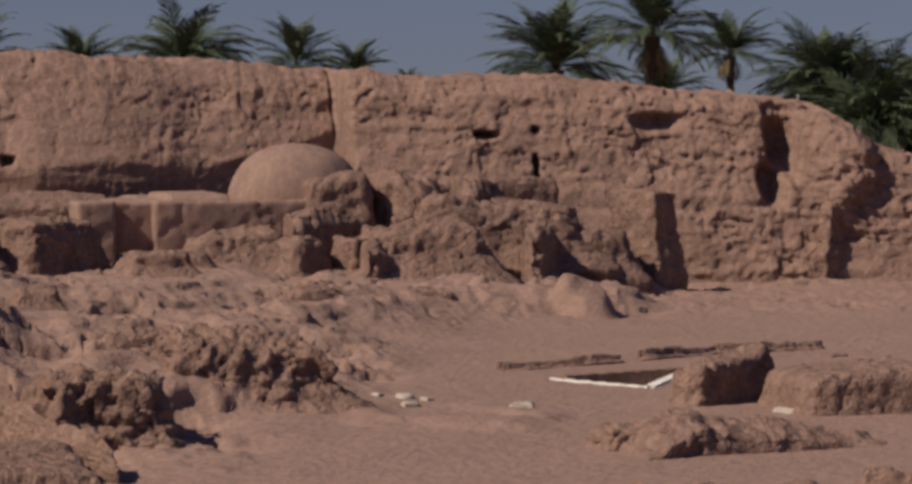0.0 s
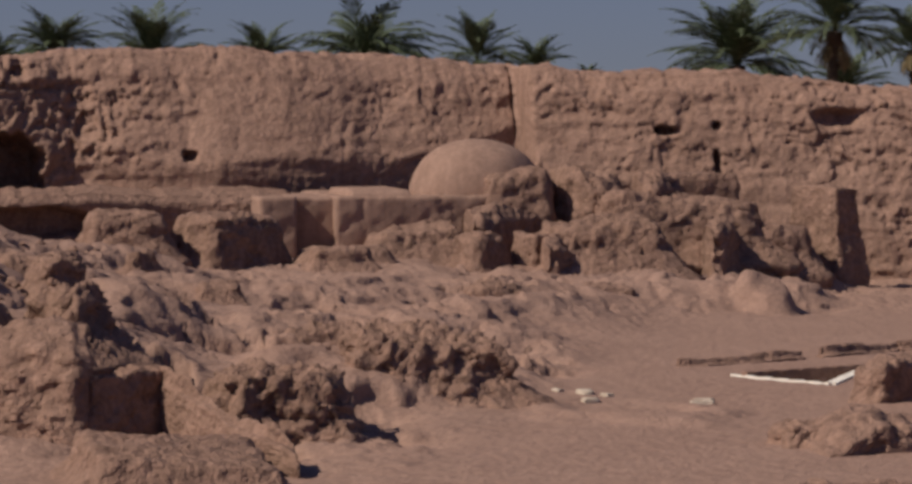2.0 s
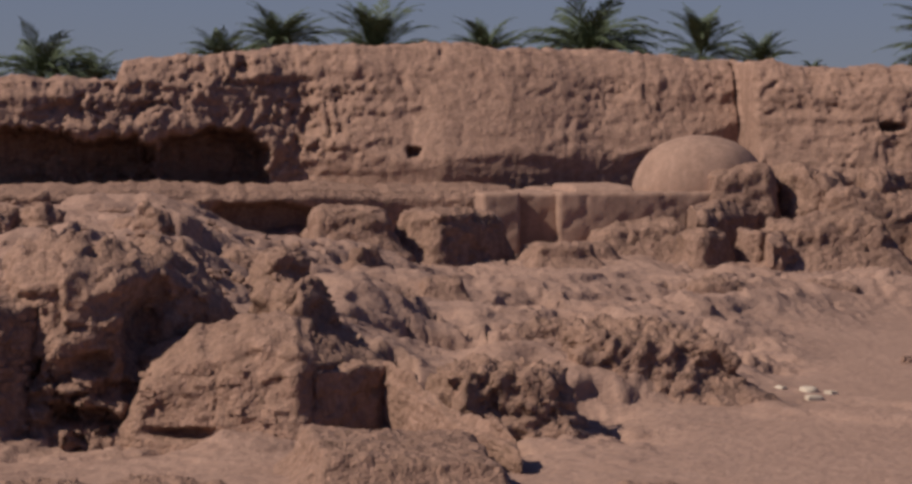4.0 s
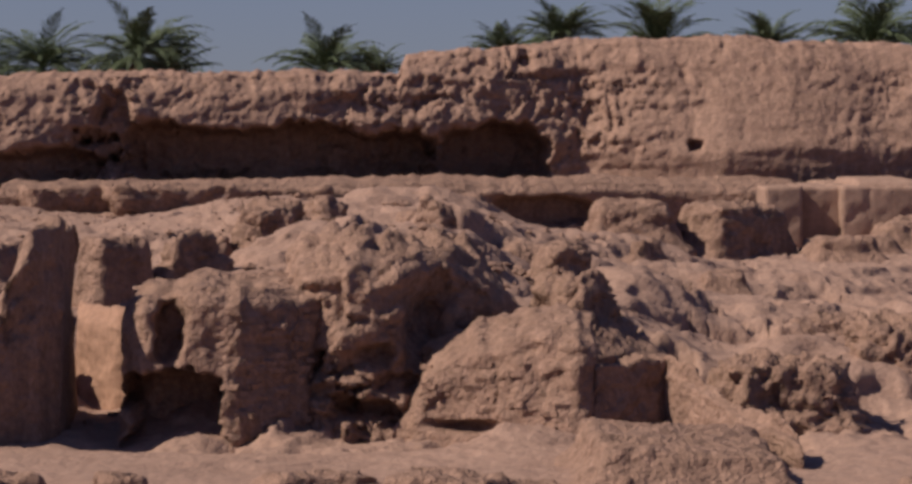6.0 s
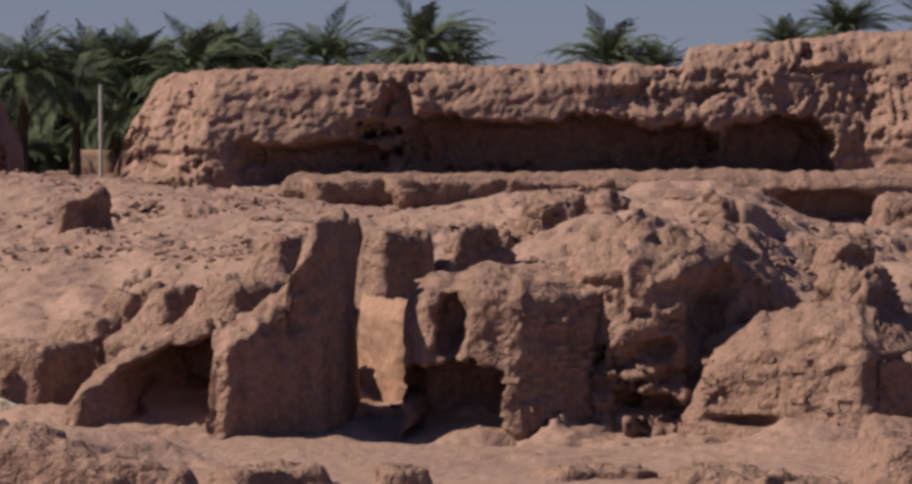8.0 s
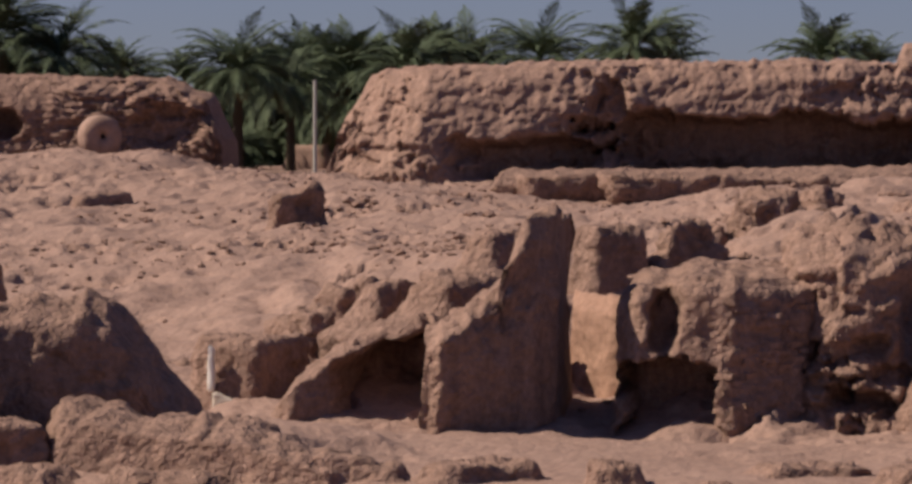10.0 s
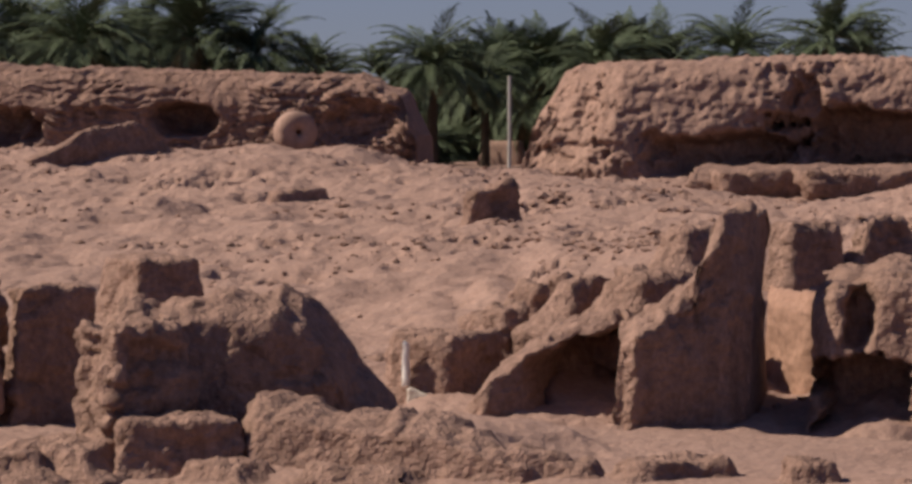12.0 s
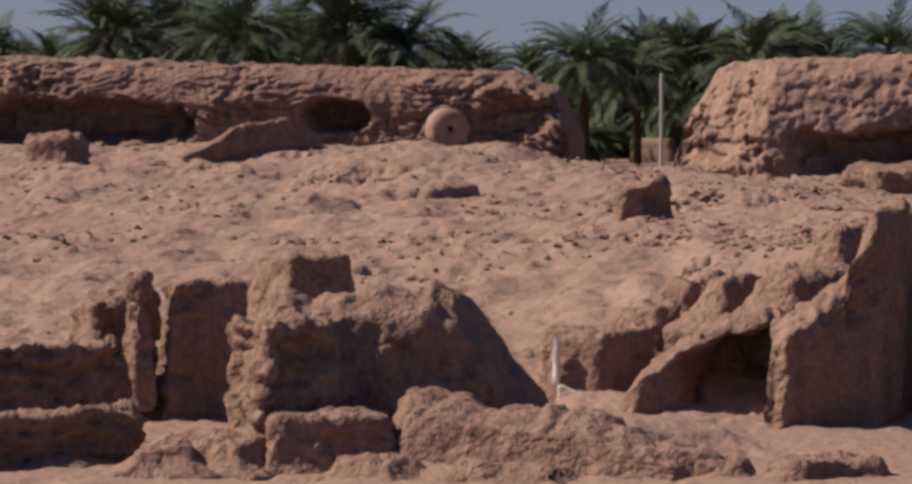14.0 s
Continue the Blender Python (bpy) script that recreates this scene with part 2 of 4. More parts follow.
def hump(x, y, z, w, d, h, turn=0, sharp=1.0):
    """A heap on the ground (h above 0) or a hollow in it (h below 0), w wide and d deep."""
    RELIEF.append((x, y, w / 2, d / 2, turn, h, sharp))


hump(0.25, 66, 0.46, 6.0, 4.5, 0.45)
hump(5.4, 68, 0.97, 2.6, 5.0, 0.35)
hump(8.63, 62, 0.68, 3.6, 3.6, 0.45, 20)
hump(6.3, 57, 0.5, 3.0, 2.6, 0.45)
hump(21.91, 90, 0.36, 5.0, 4.5, 0.65)
hump(23.14, 88, 0.6, 1.6, 2.2, 0.55, 0, 2)
hump(20.94, 95, 1.09, 5.0, 4.0, 0.5)
hump(24.97, 99, 2.26, 5.0, 3.0, 1.0)
hump(-20.03, 88, 2.4, 2.4, 2.4, -0.35, 0, 2)
hump(-22.86, 96, 2.72, 6.0, 4.0, 0.25)
hump(13.07, 59.74, 0, 3.6, 7.0, 0.2, 0, 2)
hump(13.14, 60.1, 0, 2.8, 5.2, -0.24, 0, 2)
hump(-31.05, 92, 2.31, 7.0, 5.0, 0.3)
hump(-23.28, 85, 1.96, 4.5, 1.6, 0.22, 14)
hump(-23.19, 82, 1.72, 2.4, 1.2, -0.22, 14, 2)
hump(-23.67, 90, 2.4, 5.0, 2.0, 0.2, -20)
hump(-12.87, 88, 2.36, 4.5, 5.0, 0.3)
hump(-15.03, 74, 1.4, 6.0, 4.0, 0.2)
hump(-10.45, 64, 1.5, 1.6, 2.0, 0.35, 30, 2)
hump(5.07, 60, 0.86, 1.0, 1.4, -0.5, 0, 3)
hump(-9.6, 49.3, 0.54, 6.5, 7.0, 0.42)
hump(-3.2, 54.3, 0, 3.6, 3.2, -0.42)


# the sunken basin of the court, a triangle where earth has filled the rest: near corner, left and far corners
BASIN = np.array([18.33, 64.93])
SIDE_A = np.array([17.01, 67.41]) - BASIN
SIDE_B = np.array([20.43, 69.33]) - BASIN


def basin_uv(x, y):
    m = np.linalg.inv(np.stack([SIDE_A, SIDE_B], 1))
    dx, dy = x - BASIN[0], y - BASIN[1]
    return m[0, 0] * dx + m[0, 1] * dy, m[1, 0] * dx + m[1, 1] * dy


def far_axis(edge, sign):
    return [sign * (edge + 3 * (1.45 ** k)) for k in range(1, 20)]


def build_ground():
    xs = np.concatenate([np.array(far_axis(45, -1))[::-1], np.arange(-45, 45.01, 0.075), far_axis(45, 1)])
    ys = np.concatenate([np.array(far_axis(20, -1))[::-1], np.arange(-20, 44, 2.0), np.arange(44, 66, 0.11), np.arange(66, 112, 0.16),
                         np.arange(112, 180, 3.0), far_axis(180, 1)])
    gx, gy = np.meshgrid(xs, ys, indexing="ij")
    x, y = gx.ravel(), gy.ravel()
    z = ground_height(x, y)
    near = (np.abs(x) < 46) & (y > 43) & (y < 114)
    xn, yn, zn = x[near], y[near], z[near]
    p = np.stack([xn, yn, zn * 0.6], 1)
    lift = np.zeros(len(xn))
    wob = fbm(p * 0.8, 3, 5) * 0.35
    for cx, cy, hw, hd, turn, hh, sharp in RELIEF:
        sel = np.nonzero((np.abs(xn - cx) < (hw + hd) * 1.6) & (np.abs(yn - cy) < (hw + hd) * 1.6))[0]
        c, s = math.cos(radians(turn)), math.sin(radians(turn))
        u = ((xn[sel] - cx) * c + (yn[sel] - cy) * s) / hw
        v = (-(xn[sel] - cx) * s + (yn[sel] - cy) * c) / hd
        r = np.sqrt(u * u + v * v) + wob[sel]
        edge = 1 - 0.85 * min(sharp, 3) / 3.2
        lift[sel] += hh * (1 - smooth(1 - edge, 1 + edge * 0.3, r))
    # how broken the ground is: smooth court and paths, rough slopes, ruined rooms in the middle
    bearing = np.degrees(np.arctan2(xn, yn)) + fbm(p * 0.15, 2, 3) * 1.2
    court = smooth(10.42, 11.95, bearing - (yn - 74) * 0.12) * (1 - smooth(86, 93, yn))
    path = 1 - smooth(52.0, 54.5, yn + fbm(p * 0.2, 2, 8) * 1.2)
    calm = np.maximum(court, path * 0.85)
    broken = 1 - 0.93 * calm
    rooms = broken * smooth(-4.93, -2.63, bearing) * (1 - smooth(9.84, 12.34, bearing)) * (1 - smooth(88, 93, yn))
    rooms = np.maximum(rooms, broken * smooth(86, 91, yn) * smooth(7.93, 9.84, bearing) * (1 - smooth(15.4, 16.07, bearing)))
    slope_w = 1 - smooth(-7.99, -5.12, bearing)
    c, s = math.cos(radians(38)), math.sin(radians(38))
    warp = np.stack([fbm(p * 0.7, 3, 81), fbm(p * 0.7, 3, 82), 0 * xn], 1) * 0.7
    pr = np.stack([xn * c + yn * s, -xn * s + yn * c, 0 * xn], 1) + warp
    lev = fbm(pr * np.array([0.26, 0.40, 1]), 2, 85) * 1.9 + 0.3
    lev = (np.floor(lev * 2) + smooth(0.22, 0.78, lev * 2 - np.floor(lev * 2))) / 2
    big = fbm(p * 0.33, 3, 11)
    ridg = fbm(p * np.array([0.9, 0.7, 1.2]), 4, 31, 0.55, True)
    fine = fbm(p * 3.1, 4, 51, 0.6, True)
    patch = smooth(0.0, 0.3, fbm(p * 0.3, 3, 77))
    pw = np.stack([xn, yn, 0 * xn], 1) + warp * 0.35
    clod = 0.45 - cells(pw / 0.85, 91, True)
    crumb = 0.45 - cells(pw / 0.36, 92, True)
    zn = zn + lift + broken * ((0.14 + 0.12 * slope_w) * big + 0.08 * ridg) + slope_w * broken * 0.22 * fbm(p * np.array([0.7, 0.45, 1]), 3, 15) + 0.4 * rooms * (lev - 0.3)
    jag = fbm(pw * 0.8, 5, 93, 0.62)
    scar = -smooth(0.14, 0.34, jag) * (0.22 + 0.12 * rooms + 0.1 * slope_w)
    jag2 = fbm(pw * 2.4, 4, 97, 0.65)
    zn = zn + broken * (0.06 + 0.9 * patch) * ((0.05 + 0.05 * slope_w) * clod + (0.03 + 0.07 * slope_w) * crumb + scar + 0.12 * jag - 0.10 * smooth(0.15, 0.5, jag2) + 0.07 * jag2) + (0.014 + 0.045 * broken) * fine
    pit = cells(pw / 2.3, 95, True)
    zn = zn - slope_w * broken * 0.12 * (1 - smooth(0.07, 0.17, pit + 0.05 * fine))
    bu, bv = basin_uv(xn, yn)
    hole = smooth(-0.01, 0.03, bu) * smooth(-0.01, 0.03, bv) * smooth(-0.01, 0.03, 1 - bu - bv)
    zn = zn * (1 - hole) - 0.75 * hole
    steep = 0.02 + broken * 0.08 + rooms * 0.06
    q3 = np.stack([xn, yn, zn * 1.8], 1)
    xn = xn + steep * fbm(q3 * 2.1, 3, 61)
    yn = yn + steep * 1.3 * fbm(q3 * 2.3, 3, 71)
    x[near], y[near], z[near] = xn, yn, zn
    me = mesh_from("ground", np.stack([x, y, z], 1), grid_quads(len(xs), len(ys)), EARTH)
    ob = new("ground", me)
    return tagged(ob, "dry pinkish-brown earth and rubble of the excavated ruins", "ground", kind="structure")


ground = build_ground()


# ---- ramparts ----
def rampart(name, x0, x1, top, front, batter, thick, carves, label, seed, step=0.065, rough=0.28, z_foot=-0.8, knee=None, chunky=1.0, nz=104, layers=0.0, category="wall", kind="structure", mat=None, strata=0.0):
    """A long eroded wall along x. top(x): its crest; front(x): where its face stands; carves: hollows and bosses of the face."""
    xs = np.arange(x0, x1, step)
    nt, nb = max(10, int(thick / 0.14)), 12
    lone = kind == "thing"
    wear = min(1.0, thick / 1.5)
    v = np.concatenate([np.linspace(0, 1, nz), np.full(nt, 1.0), np.linspace(1, 0, nb)])
    zone = np.concatenate([np.zeros(nz), np.linspace(0.1, 0.9, nt), np.ones(nb)])
    gx, gv = np.meshgrid(xs, v, indexing="ij")
    _, gk = np.meshgrid(xs, zone, indexing="ij")
    x, vv, k = gx.ravel(), gv.ravel(), gk.ravel()
    t = top(x)
    p0 = np.stack([x, x * 0, x * 0], 1)
    t = t + (0.14 * wear if lone else 0.09) * fbm(p0 * 1.1, 4, seed + 1) + 0.07 * wear * fbm(p0 * 5, 3, seed + 2)
    z = z_foot + (t - z_foot) * vv
    b = batter(x) if callable(batter) else batter
    y = front(x) + b * (z if knee is None else 0.04 * z + np.maximum(z - knee(x), 0))
    face = np.stack([x, y * 0, z], 1)
    inside = np.zeros(len(x))
    wob = fbm(face * 1.1, 4, seed + 5, 0.6) * 0.42
    for cx, cz, w, h, d, soft in carves:
        u, q = np.abs(x - cx) / (w / 2), np.abs(z - cz) / (h / 2)
        r = (u ** 3 + q ** 3) ** (1 / 3) + wob
        dent = d * (1 - smooth(1 - soft, 1 + soft * 0.4, r))
        inside = np.maximum(inside, dent) if d > 0 else inside + dent
    n1 = fbm(face * np.array([0.45, 1, 0.55]), 3, seed)
    amp = rough(x, z) if callable(rough) else rough
    warp = np.stack([fbm(face * 0.9, 2, seed + 60), 0 * x, fbm(face * 0.9, 2, seed + 61)], 1) * 0.4
    worn = smooth(-0.3, 0.3, fbm(face * np.array([0.25, 1, 0.4]), 2, seed + 73))
    y_front = y + inside - amp * (0.9 * n1 + chunky * (0.35 + 0.65 * worn) * erosion(face + warp, seed + 70, 0.6, 0.9))
    if strata:
        y_front = y_front + strata * fbm(face * np.array([0.35, 1, 3.2]) + 0.4 * warp, 4, seed + 33, 0.6)
    if layers:
        ph = z / 0.27 + fbm(face * 0.7, 3, seed + 4) * 3.0
        y_front = y_front + layers * (np.abs((ph % 1) - 0.5) * 4 - 1) * (0.5 + fbm(face * 0.8, 2, seed + 6))
    if lone:
        ends = np.maximum(1 - smooth(0, 0.45, x - x0), 1 - smooth(0, 0.45, x1 - x))
        y_front = y_front + 0.4 * wear * ends ** 2
    edge = smooth(0.86, 1.0, vv)
    y_front = y_front + 0.35 * min(1.0, thick) * edge ** 3
    y_all = np.where(k == 0, y_front, 0)
    yb = (front(x) + b * (t if knee is None else np.maximum(t - knee(x), 0))) + thick
    crest = y_front.reshape(gx.shape)[:, nz - 1]
    crest = np.repeat(crest[:, None], gx.shape[1], 1).ravel()
    y_all = np.where(k > 0, crest + (yb - crest) * k, y_all)
    y_all = np.where(k == 1, yb + (1 - vv) * 0.8, y_all)
    roof = np.stack([x, y_all, 0 * z], 1)
    relief = 0.12 * np.sin(k * math.pi) + np.minimum(amp, 0.3 if lone else 0.1) * (1.6 * fbm(roof * 0.8, 3, seed + 8) + 1.0 * (0.45 - cells(roof * 1.6, seed + 80, True)) + 0.6 * (0.45 - cells(roof * 4, seed + 81, True)))
    z = np.where((k > 0) & (k < 1), z + relief * np.minimum(1, 6 * np.minimum(k, 1 - k)), z)
    if lone:
        spot = np.stack([x, y_all, z], 1)
        x = x + 0.16 * wear * fbm(spot * 1.4, 3, seed + 90) + 0.05 * wear * fbm(spot * 5, 2, seed + 93)
        z = z + 0.05 * wear * fbm(spot * 3, 2, seed + 95)
    me = mesh_from(name, np.stack([x, y_all, z], 1), grid_quads(len(xs), len(v)), mat or MUD)
    # the two ends
    bm = bmesh.new()
    bm.from_mesh(me)
    bm.verts.ensure_lookup_table()
    for row in (0, len(xs) - 1):
        vs = [bm.verts[row * len(v) + i] for i in range(len(v))]
        try:
            bm.faces.new(vs if row else vs[::-1])
        except ValueError:
            pass
    bmesh.ops.recalc_face_normals(bm, faces=bm.faces)
    bm.to_mesh(me)
    bm.free()
    ob = new(name, me)
    return tagged(ob, label, category, kind=kind)


def crest(*knots):
    return lambda x: np.interp(x, [k[0] for k in knots], [k[1] for k in knots])


# the rampart bends: its western half faces away from the sun, its eastern half towards it
main_top = crest((-16.86, 2.0), (-16.35, 4.02), (-15.5, 5.74), (-12.94, 5.99), (-5.99, 6.11),
                 (0.62, 6.15), (0.9, 6.66), (3.37, 6.89), (7.86, 7.21), (12.37, 7.26), (9.87, 7.28),
                 (16.59, 7.02), (21.38, 6.73), (22.26, 6.44), (26.87, 6.62), (28.64, 6.25), (31.99, 6.04),
                 (34.64, 5.63), (35.35, 5.07), (36.41, 4.32), (37.61, 4.11), (46, 3.8))
main_face = crest((-18, 104.8), (-13.5, 102.6), (-9, 104.8), (6.34, 109.3), (8.2, 108.3), (10.8, 107.6), (14, 107.9), (20.44, 109.3), (20.6, 105.4), (46, 97.2))
main_batter = crest((-18, 0.7), (-12, 0.6), (-9, 0.52), (6.34, 0.48), (10.78, 0.75), (20.42, 0.62), (20.61, 0.36), (46, 0.36))


main_knee = crest((-18, 2.2), (-13.2, 3.0), (-9.5, 4.6), (5.97, 4.7), (9.72, 3.6), (11.49, 3.8), (12.92, 4.0), (15.96, 3.7), (19.78, 4.7), (20.42, 4.9), (20.61, 0.0))


def main_rough(x, z):
    left = 1 - smooth(6.34, 9, x)
    return 0.06 + 0.03 * smooth(0, 0.6, z - main_knee(x)) * (1 - left) + 0.24 * left + 0.05 * smooth(25.81, 30.23, x) + 0.05 * smooth(5.0, 6.2, z)


rampart_main = rampart("wall_north", -16.93, 46, main_top, main_face, main_batter, 3.2, [
    (-3.33, 3.55, 11.1, 2.06, 2.6, 0.18),
    (3.64, 3.55, 3.85, 2.15, 2.5, 0.18),
    (0.25, 3.2, 3.22, 1.07, 1.8, 0.25),
    (-10.2, 3.15, 4.8, 1.6, 1.7, 0.4),
    (-8.1, 4.2, 1.04, 2.61, 1.0, 0.4),
    (9.91, 3.93, 0.5, 0.4, 0.6, 0.3),
    (24.57, 4.74, 0.9, 0.33, 0.9, 0.3),
    (26.02, 3.7, 0.2, 0.94, 0.7, 0.3),
    (26.09, 4.89, 0.29, 0.25, 0.6, 0.3),
    (29.7, 5.12, 1.6, 0.6, 0.5, 0.5),
    (33.4, 4.4, 1.0, 2.0, 1.4, 0.75),
    (32.9, 3.3, 0.8, 1.5, 1.1, 0.7),
    (34.91, 4.07, 1.91, 3.13, -0.9, 0.7),
], "long eroded mud-brick rampart with worn crest and dark hollows", 101, chunky=1.25, rough=main_rough, knee=main_knee, mat=RAMPART, strata=0.09)

terrace_top = crest((-10.63, 2.84), (-5.49, 2.89), (3.75, 2.91), (12.34, 2.86))
terrace = rampart("wall_terrace", -10.63, 12.48, terrace_top, crest((-45, 92.0), (-24, 93.5), (9, 101.5), (12, 101.5)), 0.03, 8.0, [
    (4.77, 2.09, 3.08, 0.97, 0.8, 0.2),
], "low mud-plastered terrace wall before the rampart", 121, step=0.12, rough=0.07, z_foot=0.2)

west_top = crest((-62, 6.2), (-46.72, 6.27), (-39.65, 5.98), (-31.6, 5.82), (-26.43, 5.62), (-24.87, 4.97), (-24.1, 3.33))
rampart_west = rampart("wall_west", -62, -24.1, west_top, crest((-62, 120.0), (0, 132.0)), 0.6, 3.0, [
    (-42.4, 3.87, 7.95, 1.7, 2.0, 0.35),
    (-32.72, 4.05, 2.2, 1.2, 2.0, 0.35),
    (-26.4, 4, 3.4, 1.5, 0.9, 0.6),
], "eroded mud-brick rampart beside the palm grove", 131, step=0.09, rough=0.3, z_foot=0.5, layers=0.07, chunky=1.3, knee=crest((-62, 4.6), (0, 4.6)))


WORN = "eroded mud-brick wall stub with crumbling top"
HEAP = "weathered lump of collapsed mud brick"

# ---- terrace, platform and dome ----
mass("pier", 11.53, 98.6, 0.89, 1.09, 1.99, 2.5, "mud-plastered pier at the end of the terrace", corner=0.08, rough=0.04, seed=5, flare=0.0, taper=0.02, mat=PLASTER, category="wall")
mass("niche_back", 12.75, 99.3, 0.85, 1.35, 2.01, 6.5, "mud-plastered back of a shallow niche", corner=0.06, rough=0.03, seed=6, flare=0.0, taper=0.0, mat=PLASTER, category="wall")
mass("platform", 16.33, 98.6, 0.82, 6.34, 2.07, 8.5, "mud-plastered platform that carries the dome", corner=0.05, rough=0.05, seed=7, flare=0.0, taper=0.01, mat=PLASTER, category="platform")
mass("platform_step", 14.54, 98.9, 2.86, 1.85, 0.23, 5.0, "low plastered kerb on the platform", corner=0.3, rough=0.03, seed=8, flare=0.0, mat=PLASTER, category="step")


def dome(x, y, z, r, h):
    nu, nv = 72, 26
    a = np.linspace(0, 2 * math.pi, nu, endpoint=False)
    e = np.linspace(0, 1, nv)
    ga, ge = np.meshgrid(a, e, indexing="ij")
    rr = r * np.cos(ge * math.pi / 2) ** 0.92
    zz = h * np.sin(ge * math.pi / 2)
    p = np.stack([rr * np.cos(ga), rr * np.sin(ga), zz], -1).reshape(-1, 3)
    nrm = p / np.maximum(np.linalg.norm(p, axis=1, keepdims=True), 1e-6)
    p = p + nrm * (0.035 * fbm(p * 1.4, 3, 41) + 0.012 * fbm(p * 7, 2, 42))[:, None]
    i = np.arange(nu * nv).reshape(nu, nv)
    j = np.roll(i, -1, 0)
    q = np.stack([i[:, :-1], j[:, :-1], j[:, 1:], i[:, 1:]], -1).reshape(-1, 4)
    ob = new("dome", mesh_from("dome", p, q, PLASTER))
    ob.location = (x, y, z)
    return tagged(ob, "smooth mud-plastered dome on a low platform", "dome")


dome(17.72, 101.3, 2.84, 2.02, 1.7)


# ---- ruins of the west rooms ----
def ruin_wall(name, x0, x1, y0, y1, top, label, seed, carves=(), rough=0.1, thick=1.6, batter=0.12, z_foot=-0.5, layers=0.0, chunky=1.0, category="wall", mat=None, front=None):
    """A ruined wall from (x0, y0) to (x1, y1) with an uneven top, worn face and carved hollows."""
    return rampart(name, x0, x1, top, front or crest((x0, y0), (x1, y1)), batter, thick, list(carves), label, seed, step=0.05, rough=rough, z_foot=z_foot, nz=60, layers=layers, chunky=chunky, category=category, kind="thing", mat=mat)


def knot_rows(*v):
    return crest(*[(v[i], v[i + 1]) for i in range(0, len(v), 2)])


mass("wall_stub", -17.02, 47.2, 0.28, 2.61, 1.12, 2.2, "low rounded mud-brick wall with layered, undercut face", corner=0.4, rough=0.15, seed=11, layers=0.6, turn=44, share=0.04, flare=0.0, category="wall")
mass("wall_stub", -16.22, 45.2, -0.47, 2.68, 1.09, 2.0, "low rounded mud-brick wall with layered, undercut face", corner=0.4, rough=0.15, seed=12, layers=0.6, turn=44, share=0.04, flare=0.0, category="wall")
mass("wall_end", -13.16, 46.6, -0.32, 1.78, 2.23, 2.6, "thick mud-brick wall with crumbling face and lit end", corner=0.3, rough=0.2, seed=17, turn=45, share=0.36, flare=0.1, bite=1.0, category="wall")
ruin_wall("wall_body", -13.68, -9.9, 47.4, 49.5, crest((-13.67, 1.9), (-12.8, 2.0), (-12.0, 2.1), (-11.4, 2.08), (-11.15, 1.9), (-10.75, 1.4), (-10.4, 0.85), (-9.9, 0.2)),
          "long mud-brick wall sloping down, its pitted face in shade", 18, rough=0.15, thick=1.8, chunky=1.2)
mass("wall_ledge", -12.25, 46, -0.31, 1.84, 0.95, 1.5, "low ledge at the foot of a mud-brick wall", corner=0.25, rough=0.1, seed=19, turn=20, category="wall")
ruin_wall("wall_stub", -11.45, -7.0, 46.4, 45.6, crest((-11.45, 0.6), (-11.2, 0.74), (-9.85, 0.74), (-9.03, 0.66), (-8.3, 0.5), (-7.0, 0.12)),
          "low eroded mud-brick bench with flat top and hollowed face", 20, [], rough=0.07, thick=1.7, batter=0.3, chunky=1.5)
ruin_wall("wall_wedge", -9.3, -6.9, 53.0, 55.0, crest((-9.3, 0.15), (-9, 0.74), (-8.4, 1.12), (-7.6, 1.4), (-6.9, 1.4)),
          "mud-brick wall wedge with shaded hollow face", 23, [(-7.55, 0.2, 1.5, 1.85, 2.0, 0.12), (-7.2, 0.5, 0.8, 1.5, 2.0, 0.12)], rough=0.1, thick=2.6, batter=0.3)
ruin_wall("tall_pier", -6.92, -5.0, 52.6, 54.2, crest((-6.92, 1.35), (-6.35, 1.62), (-5.75, 2.2), (-5.62, 2.95), (-5.45, 3.25), (-4.8, 3.33)),
          "broad mud-brick wall rising to a tall pier with shaded face", 24, rough=0.18, thick=2.6, batter=0.08)
ruin_wall("arched_wall", -4.05, -0.8, 0, 0, crest((-4.05, 2.05), (-3.65, 2.14), (-2.9, 2.28), (-2.16, 2.25), (-0.8, 2.2)),
          "coursed mud-brick wall with a dark arched recess", 42, [(-3.2, 0.15, 1.75, 1.95, 1.5, 0.05), (-3.32, 1.65, 0.62, 1.1, 0.8, 0.3)], rough=0.1, thick=4.5, batter=0.2, layers=0.012,
          front=crest((-4.05, 54.2), (-2.2, 54.2), (-0.8, 55.4)))
# the reveal's sunlit look comes partly from its brighter, warmer colour
ruin_wall("reveal", -5.23, -4.13, 59.4, 57.6, crest((-5.36, 1.74), (-4.24, 1.69)),
          "smooth mud-plastered reveal of a doorway, sunlit orange put into its colour", 41, rough=0.05, thick=1.2, batter=0.02, mat=SUNLIT_PLASTER)
